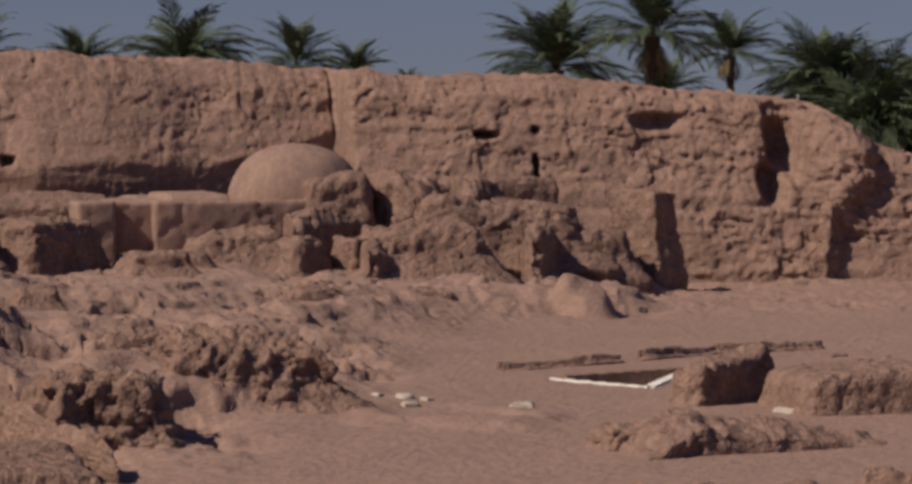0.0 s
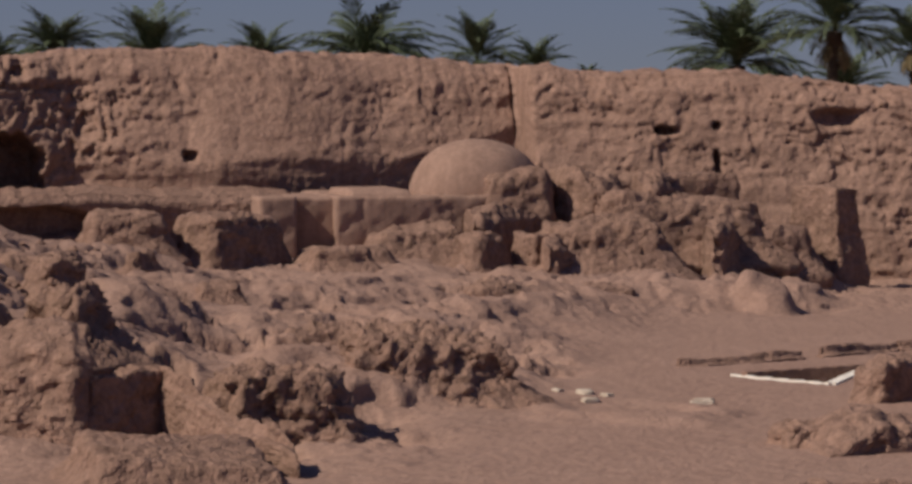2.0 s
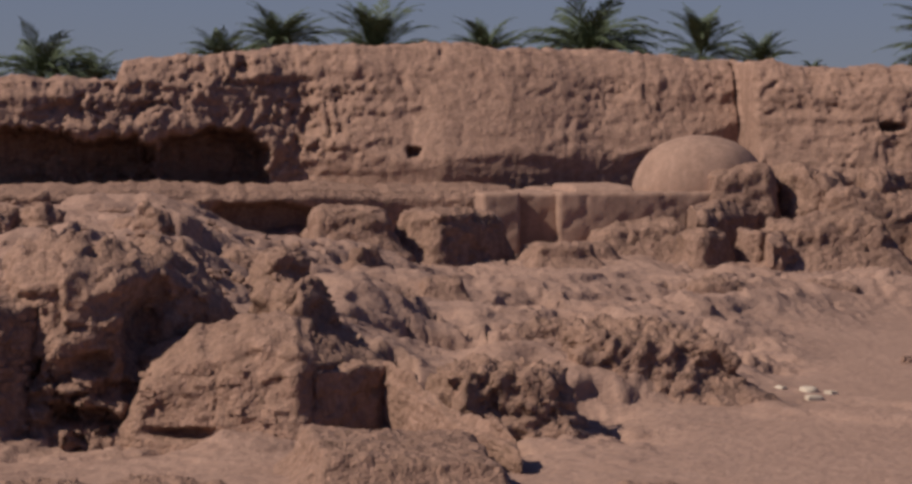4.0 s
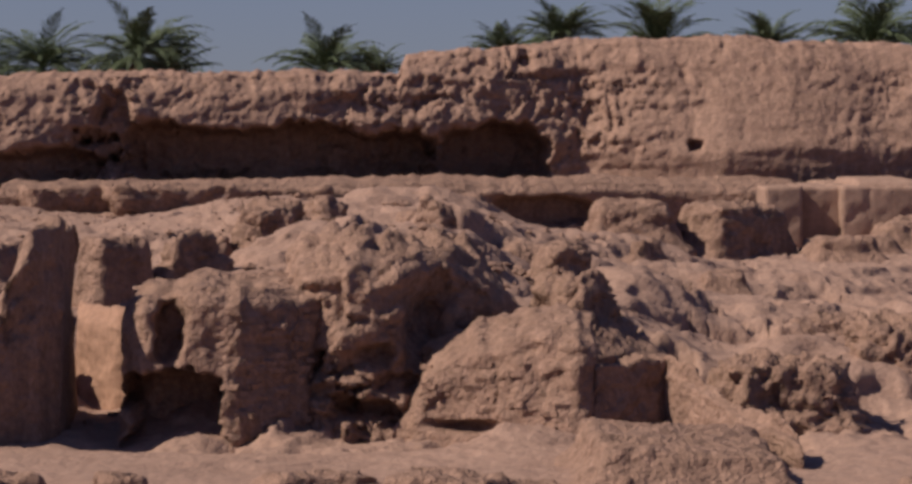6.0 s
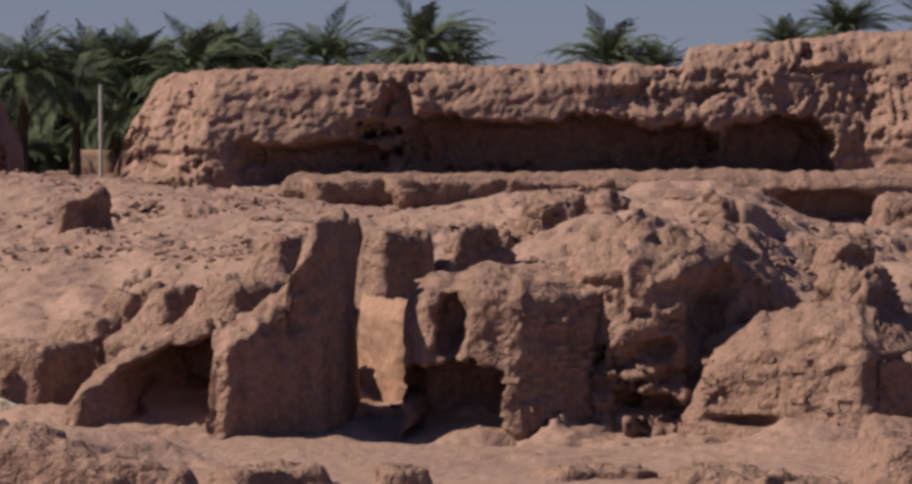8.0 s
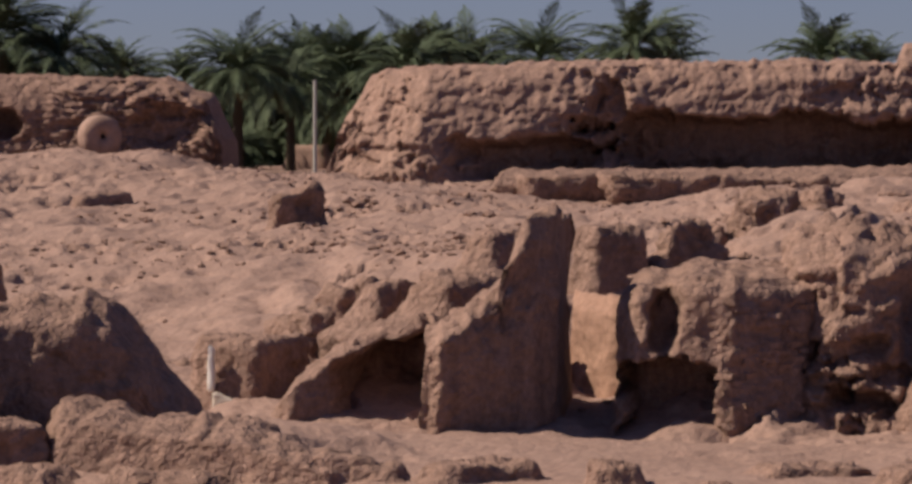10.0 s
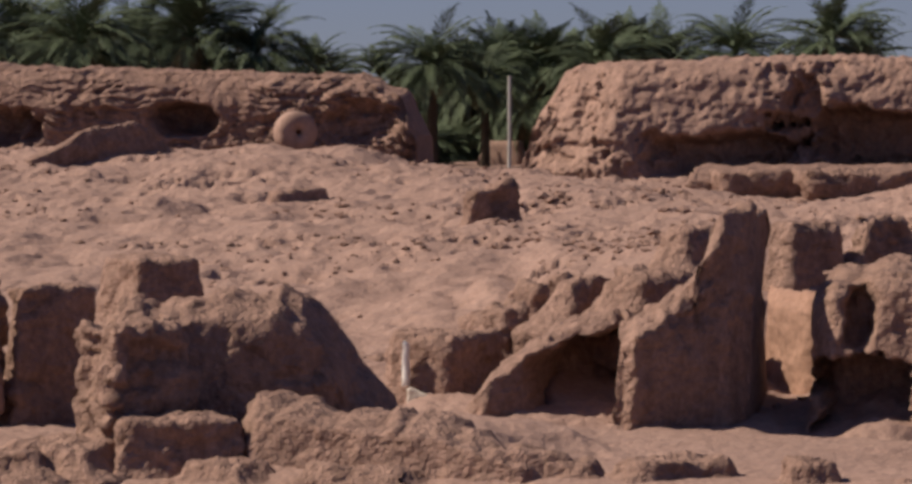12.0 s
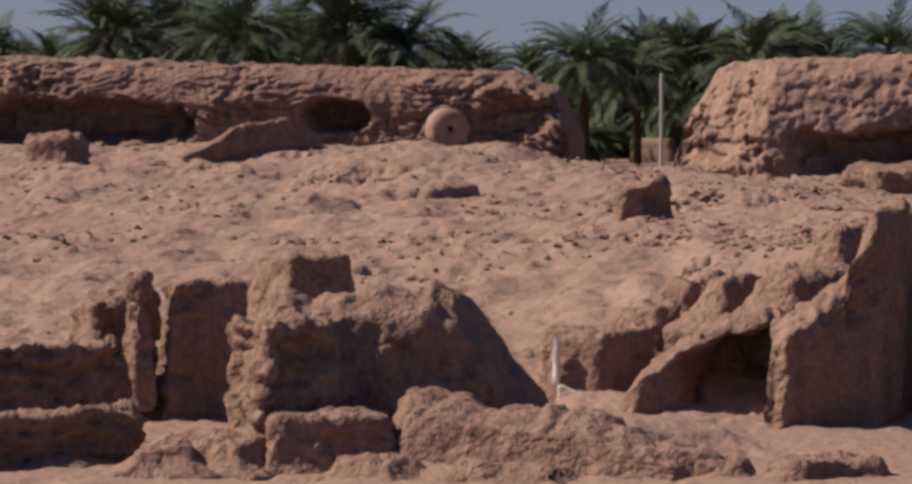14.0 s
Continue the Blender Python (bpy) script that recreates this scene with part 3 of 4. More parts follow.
ruin_wall("ruin_core", -1.7, 2.4, 0, 0, crest((-1.7, 1.9), (-1.28, 2.6), (-0.34, 2.8), (1.06, 2.8), (1.7, 2.45), (2.4, 1.6)),
          "large crumbling mass of mud brick with dark, pitted face", 43, [(-1.0, 1.15, 0.4, 0.3, 0.8, 0.3), (0.75, 1.75, 0.9, 1.3, 0.7, 0.6), (-0.1, 1.2, 0.7, 0.5, 0.5, 0.5), (-0.2, 0.35, 1.2, 0.35, 0.6, 0.5), (0.3, 0.75, 0.9, 0.4, 0.5, 0.5)],
          rough=0.3, thick=6.0, batter=0.28, chunky=1.7, layers=0.03, front=crest((-1.7, 55.4), (-0.5, 54.7), (0.4, 55.1), (2.4, 57.6)))
corner_stub = ruin_wall("wall_stub", 0.3, 3.35, 54.6, 52.8, crest((0.3, 0.25), (0.85, 1.1), (1.7, 1.5), (2.4, 1.75), (3.35, 1.65)),
          "sloping mud-brick wall corner with coursed face", 45, [(1.31, 0.18, 1.24, 0.25, 0.4, 0.5)], rough=0.12, thick=3.0, batter=0.4, layers=0.012)
ruin_wall("low_wall", 4.48, 6.16, 54.0, 49.6, crest((4.57, 1.02), (5.34, 0.61), (6.16, 0.32)), "thin low mud wall falling towards the path", 47, rough=0.13, thick=0.8)
mass("wall_stub", 4.19, 45.9, -0.06, 2.72, 0.61, 5.0, "broad worn mud-brick footing beside the path", corner=0.45, rough=0.08, pit=0.6, layers=0.2, seed=48, slope=0.06, category="wall")
mass("wall_stub", -17.76, 53, -0.29, 1.7, 2.13, 2.0, WORN, corner=0.35, rough=0.16, seed=13, turn=45, share=0.3, slope=-0.2, category="wall")
mass("wall_stub", -17.01, 52.6, 0.69, 0.47, 1.59, 0.8, "rounded finger of standing mud brick", corner=0.8, rough=0.11, seed=14, turn=45, share=0.3, category="wall")
mass("wall_stub", -16.14, 53, -0.24, 1.49, 2.27, 3.2, "smooth-faced mud-brick wall end with rounded top", corner=0.5, rough=0.1, bite=0.8, seed=15, turn=45, share=0.12, taper=0.04, category="wall")
mass("mud_block", -16.53, 60, 0.93, 1.96, 1.25, 1.8, "squared block of standing mud brick on the slope", corner=0.25, rough=0.07, seed=16, turn=38, share=0.38, category="wall")
mass("stub_body", -10.26, 55.6, -0.02, 1.38, 1.24, 2.2, "mud-brick stub with flaking white plaster on its edge", corner=0.45, rough=0.1, seed=21, turn=-18, flare=0.1, pit=0.6, category="wall")
mass("wall_stub", -11.86, 58.5, -0.21, 1.17, 0.78, 2.0, WORN, corner=0.6, rough=0.1, seed=22, category="wall")
mass("mud_block", -13.52, 80, 1.69, 1.46, 1.22, 1.6, "squared mud-brick remnant on the rubble slope", corner=0.5, rough=0.16, seed=26, turn=38, share=0.15, slope=-0.3, category="wall")
mass("wall_stub", -8.67, 59.5, 0.9, 0.9, 1.0, 2.6, HEAP, turn=38, share=0.4, flare=0.6, corner=0.5, rough=0.16, seed=27, pit=0.7)
mass("wall_stub", -7.33, 58.5, 1.0, 1.0, 1.2, 2.8, HEAP, turn=38, share=0.45, flare=0.6, corner=0.5, rough=0.16, seed=28, pit=0.7)
mass("wall_stub", -9.53, 58, 0.6, 0.9, 0.9, 2.6, HEAP, turn=38, share=0.4, flare=0.6, corner=0.5, rough=0.18, seed=29, pit=0.7)
mass("earth_mound", -33.24, 95, 2.55, 1.5, 1.14, 1.8, HEAP, corner=0.7, rough=0.2, seed=31, flare=0.5, bite=0.8)

# ---- middle ruins ----
mass("wall_stub", -4.77, 62, 1.69, 1.46, 1.17, 2.0, "rounded mud-brick stump with shaded front", corner=0.6, rough=0.07, seed=40, turn=38, share=0.32, category="wall")
mass("wall_stub", 3.95, 53.5, 0.25, 1.7, 1.0, 1.8, "squared mud-brick stub with shaded face", corner=0.5, rough=0.13, bite=0.8, seed=46, turn=38, share=0.15, category="wall")
mass("mud_brick_lump", 6.84, 57, -0.2, 2.03, 1.08, 2.4, HEAP, corner=0.8, rough=0.26, seed=49, pit=0.7, flare=0.5, bite=0.8)
mass("mud_brick_lump", 9.97, 61, -0.01, 3.02, 1.24, 3.0, "pitted heap of fallen mud brick at the edge of the court", corner=0.8, rough=0.28, seed=50, pit=0.7, flare=0.5, bite=0.8, slope=0.12)
mass("mud_brick_lump", 2.25, 90, 1.97, 1.08, 0.9, 1.6, HEAP, corner=0.8, rough=0.1, seed=51, pit=0.7, flare=0.5, bite=0.8)
mass("mud_brick_lump", 6.91, 94, 1.26, 2.22, 1.3, 2.4, HEAP, corner=0.7, rough=0.18, seed=52, pit=0.7, flare=0.5, bite=0.8)
mass("wall_stub", 9.73, 94, 0.93, 3.42, 1.55, 2.4, "worn mud-brick block with dark undercut face", corner=0.5, rough=0.16, seed=53, turn=38, share=0.4, category="wall")
mass("mud_brick_lump", -3.56, 70, 1.47, 1.16, 0.99, 2.2, HEAP, corner=0.8, rough=0.22, seed=54, pit=0.7, flare=0.5, bite=0.8)
mass("mud_brick_lump", -2.2, 74, 1.63, 1.41, 1.24, 2.4, HEAP, corner=0.8, rough=0.22, seed=55, pit=0.7, flare=0.5, bite=0.8)
mass("mud_brick_lump", 0.93, 78, 1.75, 1.11, 1.11, 2.0, HEAP, corner=0.6, rough=0.14, seed=56, pit=0.7, flare=0.5, bite=0.8)
mass("mud_brick_lump", 3.57, 74, 1.23, 1.86, 0.99, 2.4, HEAP, corner=0.7, rough=0.14, seed=57, pit=0.7, flare=0.5, bite=0.8)
LAYERED = "flat-layered remnant of the terrace edge with undercut face"
mass("mud_brick_ledge", -8.6, 96, 2.2, 2.6, 0.75, 2.4, LAYERED, corner=0.5, rough=0.13, seed=58, flare=-0.12, taper=-0.05, layers=0.7, turn=14)
mass("mud_brick_ledge", -5.6, 95.4, 2.1, 4.0, 0.85, 2.4, LAYERED, corner=0.5, rough=0.14, seed=59, flare=-0.12, taper=-0.05, layers=0.7, turn=18)
mass("mud_brick_ledge", -3.0, 96.4, 2.3, 2.8, 0.62, 2.4, LAYERED, corner=0.5, rough=0.13, seed=62, flare=-0.12, taper=-0.05, layers=0.7, turn=10)

# ---- ruins round the court ----
SLOPE = "smooth worn mound of earth and mud brick"
LEDGE = "broken mud-brick ledge with dark, undercut face"
mass("mud_brick_lump", 18.52, 98.4, 2.42, 1.94, 1.17, 2.6, "overhanging crust of mud brick before the dome", corner=0.6, rough=0.13, seed=70, flare=0.1, pit=0.6, slope=-0.15)
ruin_wall("mud_brick_ledge", 16.75, 19.26, 95.6, 98.4, crest((16.75, 2.43), (19.26, 2.58)), LEDGE, 71, rough=0.14, thick=2.2, batter=0.0, category="ruin")
ruin_wall("mud_brick_ledge", 19.38, 20.78, 99.4, 97.4, crest((19.38, 3.16), (20.06, 3.66), (20.78, 3.35)), "crumbling mud-brick remnant with pale lit side", 72, rough=0.16, thick=2.2, batter=0.1, category="ruin")
ruin_wall("mud_brick_ledge", 20.61, 22.12, 97.2, 99.2, crest((20.61, 3.32), (22.12, 3.15)), LEDGE, 73, rough=0.16, thick=1.8, category="ruin")
ruin_wall("mud_brick_ledge", 22.17, 24.45, 97.8, 100.4, crest((22.17, 3.19), (23.22, 3.43), (24.69, 3.27)), LEDGE, 74, rough=0.16, thick=2.0, category="ruin")
mass("mud_brick_slab", 24.27, 100, 3.17, 2.34, 0.31, 2.0, "flat slab of fallen mud brick", corner=0.4, rough=0.07, seed=740, flare=0.0, pit=0.4)
mass("mud_brick_lump", 16.68, 94, 0.77, 1.7, 1.23, 2.4, HEAP, corner=0.7, rough=0.14, seed=75, flare=0.5, pit=0.7, turn=38, share=0.5)
mass("mud_brick_lump", 18.23, 94.5, 0.66, 1.23, 1.32, 2.0, HEAP, corner=0.5, rough=0.13, seed=76, flare=0.3, pit=0.7, turn=38, share=0.6)
ruin_wall("mud_brick_ledge", 18.32, 19.61, 92.6, 94.6, crest((18.32, 1.71), (19.41, 1.54), (19.82, 1.23)), LEDGE, 77, rough=0.14, thick=1.6, category="ruin")
mass("earth_mound", 20.32, 94, 0.66, 3.46, 1.58, 4.0, SLOPE, corner=0.95, rough=0.2, seed=770, flare=0.5, pit=0.8, slope=-0.12)
mass("earth_mound", 23.11, 97, 0.99, 5.15, 1.84, 4.0, SLOPE, corner=0.95, rough=0.2, seed=78, flare=0.4, pit=0.8, slope=0.08)
ruin_wall("mud_brick_ledge", 23.32, 24.81, 94.2, 96.6, crest((23.32, 2.09), (23.97, 2.25), (24.81, 1.85)), LEDGE, 79, rough=0.16, thick=1.6, category="ruin")
mass("earth_mound", 26.03, 97, 0.63, 1.91, 1.38, 2.6, SLOPE, corner=0.9, rough=0.16, seed=790, flare=0.5, pit=0.7)
mass("earth_mound", 15.26, 96, 0.78, 2.79, 1.3, 3.0, SLOPE, corner=0.95, rough=0.16, seed=791, flare=0.6, pit=0.6, slope=-0.15)
mass("earth_mound", 12.94, 94, 0.81, 2.55, 0.75, 2.6, SLOPE, corner=0.95, rough=0.1, seed=792, flare=0.6, pit=0.4, slope=-0.1)
mass("wall_pier", 27.79, 98, 0.57, 2.21, 2.56, 2.2, "standing mud-brick pier with rough face and dark side", corner=0.18, rough=0.09, seed=80, turn=30, share=0.66, category="wall")
mass("mud_brick_lump", 31.76, 104, 0.53, 2.08, 1.22, 2.0, HEAP, corner=0.6, rough=0.18, seed=81, flare=0.5, bite=0.8)
mass("buttress", 35.2, 105.5, 0.34, 3.88, 5.09, 3.5, "sloping earth buttress against the rampart", corner=0.7, rough=0.2, seed=82, taper=0.55)
mass("wall_stub", 37.14, 102, -0.07, 2.89, 2.89, 3.0, "low plain mud-brick wall by the court", corner=0.15, rough=0.07, seed=83, category="wall")
mass("wall_stub", 18.79, 60.5, -0.31, 2.06, 1.12, 2.4, "thick low mud-brick wall with dark inner face", corner=0.4, rough=0.09, seed=84, turn=38, share=0.3, slope=-0.15, category="wall")
mass("wall_stub", 20.58, 58, -0.51, 2.75, 1.28, 3.0, "low broad mud-brick bench with smooth sloping face", corner=0.5, rough=0.05, seed=85, slope=-0.1, category="wall")
mass("mud_brick_lump", 14.8, 52.5, -0.21, 1.42, 0.57, 1.4, HEAP, corner=0.8, rough=0.12, seed=86, flare=0.5, bite=0.8)


# ---- date palms ----
def frond_mesh(n_fronds, length, droop, spread, seed, dry=0.0):
    """Leaflets on arching ribs, radiating from the palm's head."""
    rng = np.random.default_rng(seed)
    verts, tris = [], []
    for i in range(n_fronds):
        az = i * 2.39996 + rng.uniform(-0.25, 0.25)
        rise = rng.uniform(*spread)
        ln = length * rng.uniform(0.8, 1.1)
        dr = droop * rng.uniform(0.75, 1.3)
        n = 58
        s = np.linspace(0, 1, n)
        ang = rise - dr * s ** 1.4
        step = ln / (n - 1)
        r = np.concatenate([[0], np.cumsum(np.cos(ang[:-1]) * step)])
        z = np.concatenate([[0], np.cumsum(np.sin(ang[:-1]) * step)])
        out = np.array([math.cos(az), math.sin(az), 0])
        side = np.array([-math.sin(az), math.cos(az), 0])
        rib = r[:, None] * out + z[:, None] * np.array([0, 0, 1])
        tan = np.gradient(rib, axis=0)
        tan /= np.linalg.norm(tan, axis=1, keepdims=True)
        upv = np.cross(tan, side)
        upv *= np.sign(upv[:, 2:3] + 1e-6)
        for k in range(n - 1):
            b = len(verts)
            w = 0.035 * (1 - s[k]) + 0.008
            verts += [rib[k] - side * w, rib[k] + side * w, rib[k + 1] + side * w, rib[k + 1] - side * w]
            tris += [(b, b + 1, b + 2), (b, b + 2, b + 3)]
            if s[k] < 0.14:
                continue
            ll = 0.85 * math.sin(min(1, s[k] * 1.15) * math.pi * 0.86 + 0.35) * rng.uniform(0.85, 1.15) + 0.1
            for sg in (-1, 1):
                d = side * sg * rng.uniform(0.45, 0.7) + tan[k] * rng.uniform(0.75, 1.05) + upv[k] * rng.uniform(-0.1, 0.35)
                d[2] -= 0.22
                d /= np.linalg.norm(d)
                b = len(verts)
                a = rib[k]
                wv = tan[k] * 0.034
                mid = a + d * ll * 0.5
                verts += [a - wv * 0.5, a + wv * 0.5, mid + wv, mid - wv, a + d * ll - np.array([0, 0, 0.10 * ll])]
                tris += [(b, b + 1, b + 2), (b, b + 2, b + 3), (b + 3, b + 2, b + 4)]
    return np.array(verts), np.array(tris)


def trunk_mesh(height, r0, r1, seed):
    nu, nv = 14, int(height / 0.09)
    a = np.linspace(0, 2 * math.pi, nu, endpoint=False)
    z = np.linspace(0, height, nv)
    ga, gz = np.meshgrid(a, z, indexing="ij")
    rr = r0 + (r1 - r0) * gz / height
    rr = rr * (1 + 0.13 * np.sin(gz * 2 * math.pi / 0.27 + ga * 2) + 0.08 * np.sin(ga * 5 + gz * 9))
    rr = rr + 0.16 * smooth(height - 1.2, height - 0.2, gz)
    bend = 0.25 * (gz / height) ** 2 * math.sin(seed)
    p = np.stack([rr * np.cos(ga) + bend, rr * np.sin(ga), gz], -1).reshape(-1, 3)
    i = np.arange(nu * nv).reshape(nu, nv)
    j = np.roll(i, -1, 0)
    q = np.stack([i[:, :-1], j[:, :-1], j[:, 1:], i[:, 1:]], -1).reshape(-1, 4)
    return p, q, 0.25 * math.sin(seed)


PALMS = []
for k, (count, ln, droop, spread) in enumerate(((58, 4.0, 1.25, (-0.15, 1.5)), (46, 4.0, 1.2, (0.0, 1.5)), (70, 4.0, 1.35, (-0.35, 1.5)), (40, 3.8, 1.1, (0.05, 1.45)))):
    head = bpy.data.objects.new("date_palm", None)
    p, q, bend = trunk_mesh(10.0, 0.3, 0.2, k + 1)
    trunk = bpy.data.objects.new("trunk", mesh_from("trunk", p + np.array([-bend, 0, -10.0]), q, TRUNK))
    v, t3 = frond_mesh(count, ln, droop, spread, 300 + k)
    crown = bpy.data.objects.new("crown", mesh_from("crown", v, t3, LEAF, shade=False))
    v, t3 = frond_mesh(5, 1.8, 0.9, (-1.3, -0.7), 340 + k)
    dry = bpy.data.objects.new("dead_fronds", mesh_from("dead_fronds", v, t3, DRYLEAF, shade=False))
    PALMS.append((head, trunk, crown, dry))


def palm(variant, x, y, z, width, label, turn=0, group="date palms of the grove"):
    """A date palm whose head stands at (x, y, z), its crown about width across."""
    _, trunk, crown, dry = PALMS[variant]
    s = 1.12 * width / 6.1
    z = z if label == TALL else z - 0.15 * width
    root = new("date_palm")
    root.location = (x, y, z)
    root.rotation_euler = (0, 0, radians(turn))
    root.scale = (s, s, s)
    tall = (z - 1.3) / (10 * s)
    for src, nm in ((trunk, "trunk"), (crown, "crown"), (dry, "dead_fronds")):
        ob = new(nm, src.data)
        ob.parent = root
        if nm == "trunk":
            ob.scale = (1, 1, tall)
        if nm == "dead_fronds":
            ob["label"] = "hanging dry brown fronds"
    return tagged(root, label, "palm tree", group)


FULL = "date palm with full dark green crown behind the rampart"
TALL = "tall date palm with bare trunk and open crown"
palm(0, 41.76, 165, 8.69, 6.77, FULL)
palm(1, 42.44, 150, 8.99, 5.65, TALL)
palm(3, 49.12, 160, 8.35, 4.28, TALL, 40)
palm(3, 52.95, 185, 7.22, 4.64, FULL, 80)
palm(0, 57.49, 170, 7.67, 5.69, FULL, 30)
palm(2, 52.81, 150, 6.33, 6.53, FULL, 70)
palm(2, 64.53, 175, 7.91, 4.39, FULL, 100)
palm(2, 24, 170, 8.86, 6.54, FULL, 20)
palm(3, 20.67, 185, 8.78, 4.03, FULL, 60)
palm(1, 28.93, 165, 8.44, 4.14, FULL, 120)
palm(3, 33.7, 175, 8.17, 3.22, FULL, 10)
palm(3, 37.48, 180, 7.44, 1.51, FULL, 10)
palm(1, 13.24, 165, 8.38, 5.25, FULL, 70)
palm(0, 9.46, 180, 9.12, 4.52, FULL, 110)
palm(3, 6.8, 190, 8.38, 3.82, FULL, 150)
palm(2, -2.62, 165, 7.46, 4.97, FULL, 25)
palm(3, -0.16, 170, 7.05, 3.13, FULL, 55)
palm(2, -10.35, 150, 7.9, 4.77, FULL, 5)
palm(3, -9.7, 160, 7.02, 4.02, FULL, 35)
palm(2, -14.97, 155, 7.48, 4.67, FULL, 85)
palm(0, -20.41, 160, 7.16, 4.55, FULL, 45)
palm(2, -20.26, 150, 6.91, 4.77, FULL, 15)
palm(0, -24.31, 160, 6.89, 4.82, FULL, 65)
palm(2, -27.73, 150, 6.92, 4.77, FULL, 95)
palm(2, -26.25, 155, 6.19, 4.15, FULL, 135)
palm(0, -30.54, 175, 5.43, 5.86, FULL, 135)
palm(0, -27.7, 178, 5.43, 5.96, FULL, 15)
palm(3, -34.08, 170, 6.29, 3.13, FULL, 175)
palm(0, -47.82, 145, 7.89, 5.58, FULL, 10)
palm(2, -42.27, 145, 7.98, 5.82, FULL, 50)
palm(0, -38.62, 150, 8.43, 6.03, FULL, 90)
palm(2, -35.7, 150, 7.51, 5.02, FULL, 130)
palm(0, -49.55, 160, 8.29, 5.89, FULL, 160)
palm(2, -45.14, 165, 7.78, 6.35, FULL, 20)
palm(3, -36.37, 165, 6.74, 3.31, FULL, 60)
palm(3, -55.72, 160, 6.78, 3.21, FULL, 75)

palm(2, -32.31, 170, 3.98, 4.84, FULL, 15)
palm(2, -32.35, 180, 3.14, 5.12, FULL, 45)
palm(0, -30.7, 185, 3.4, 5.88, FULL, 75)
palm(2, -26.25, 165, 4.57, 4.14, FULL, 25)
palm(2, -23.81, 160, 5.68, 4.82, FULL, 105)
palm(2, -21.74, 165, 6.52, 4.97, FULL, 125)
palm(2, -60.23, 165, 5.83, 3.31, FULL, 25)
palm(2, -47.83, 150, 6.66, 4.77, FULL, 25)
palm(2, -43.8, 155, 6.56, 4.93, FULL, 65)
palm(2, -39.85, 158, 6.7, 4.76, FULL, 115)

YOUNG = "young date palm with low fronds at the foot of the grove"
palm(2, -29.76, 158, 3.04, 3.97, YOUNG, 15)
palm(0, -29.9, 168, 2.57, 3.94, YOUNG, 55)
palm(2, -29.51, 176, 2.59, 4.42, YOUNG, 95)
palm(0, -31.5, 172, 3.52, 4.32, YOUNG, 135)
palm(2, -31.45, 182, 3.74, 5.18, YOUNG, 175)
palm(2, -29.9, 185, 3.09, 4.64, YOUNG, 35)
palm(2, -35.15, 180, 4.82, 5.12, FULL, 75)
palm(2, -29, 170, 5.85, 5.41, FULL, 20)
palm(0, -28.66, 175, 6.75, 4.98, FULL, 60)

palm(2, 51.83, 148, 5.91, 6.6, FULL, 30)
palm(0, 51.12, 152, 7.64, 6.0, FULL, 75)
palm(2, 54.62, 150, 6.57, 6.0, FULL, 110)

rng_grove = np.random.default_rng(63)
for k in range(34):
    far_y = rng_grove.uniform(172, 205)
    far_x = far_y * math.tan(radians(rng_grove.uniform(-20.5, -6.5)))
    palm((2, 0, 2, 1)[k % 4], far_x, far_y, rng_grove.uniform(4.2, 7.2), rng_grove.uniform(4.6, 6.6), FULL, 37 * k)

# ---- court: basin, plaster fragments ----
def bar(name, a, b, width, z0, z1, mat, parent, seed):
    """A worn strip from a to b on the plan."""
    a, b = np.array(a), np.array(b)
    u = (b - a) / np.linalg.norm(b - a)
    v = np.array([-u[1], u[0]]) * width / 2
    n = max(3, int(np.linalg.norm(b - a) / 0.12))
    rows = []
    for i in range(n + 1):
        c = a + (b - a) * i / n
        j = 0.02 * math.sin(i * 1.7 + seed) + 0.015 * math.sin(i * 3.1)
        rows.append([(*(c - v * (1 + j)), z0), (*(c - v), z1 - 0.01 + j * 0.5), (*(c + v), z1 + j * 0.5), (*(c + v * (1 + j)), z0)])
    p = np.array(rows).reshape(-1, 3)
    i = np.arange((n + 1) * 4).reshape(n + 1, 4)
    q = np.concatenate([np.stack([i[:-1, k], i[1:, k], i[1:, (k + 1) % 4], i[:-1, (k + 1) % 4]], -1) for k in range(4)])
    me = mesh_from(name, p, np.concatenate([q, i[:1, ::-1], i[-1:]]), mat, shade=False)
    return part(name, me, parent)


basin = tagged(new("basin"), "sunken basin in the court with white plastered rim", "basin")
C0, CA, CB = BASIN, BASIN + SIDE_A, BASIN + SIDE_B
bar("rim", C0, CA, 0.16, -0.8, 0.05, LIME, basin, 1)
bar("rim", C0, CB, 0.2, -0.8, 0.06, LIME, basin, 2)
bar("side", CA + (C0 - CA) * 0.12, CB + (C0 - CB) * 0.12, 0.16, -0.8, 0.12, MUD, basin, 3)

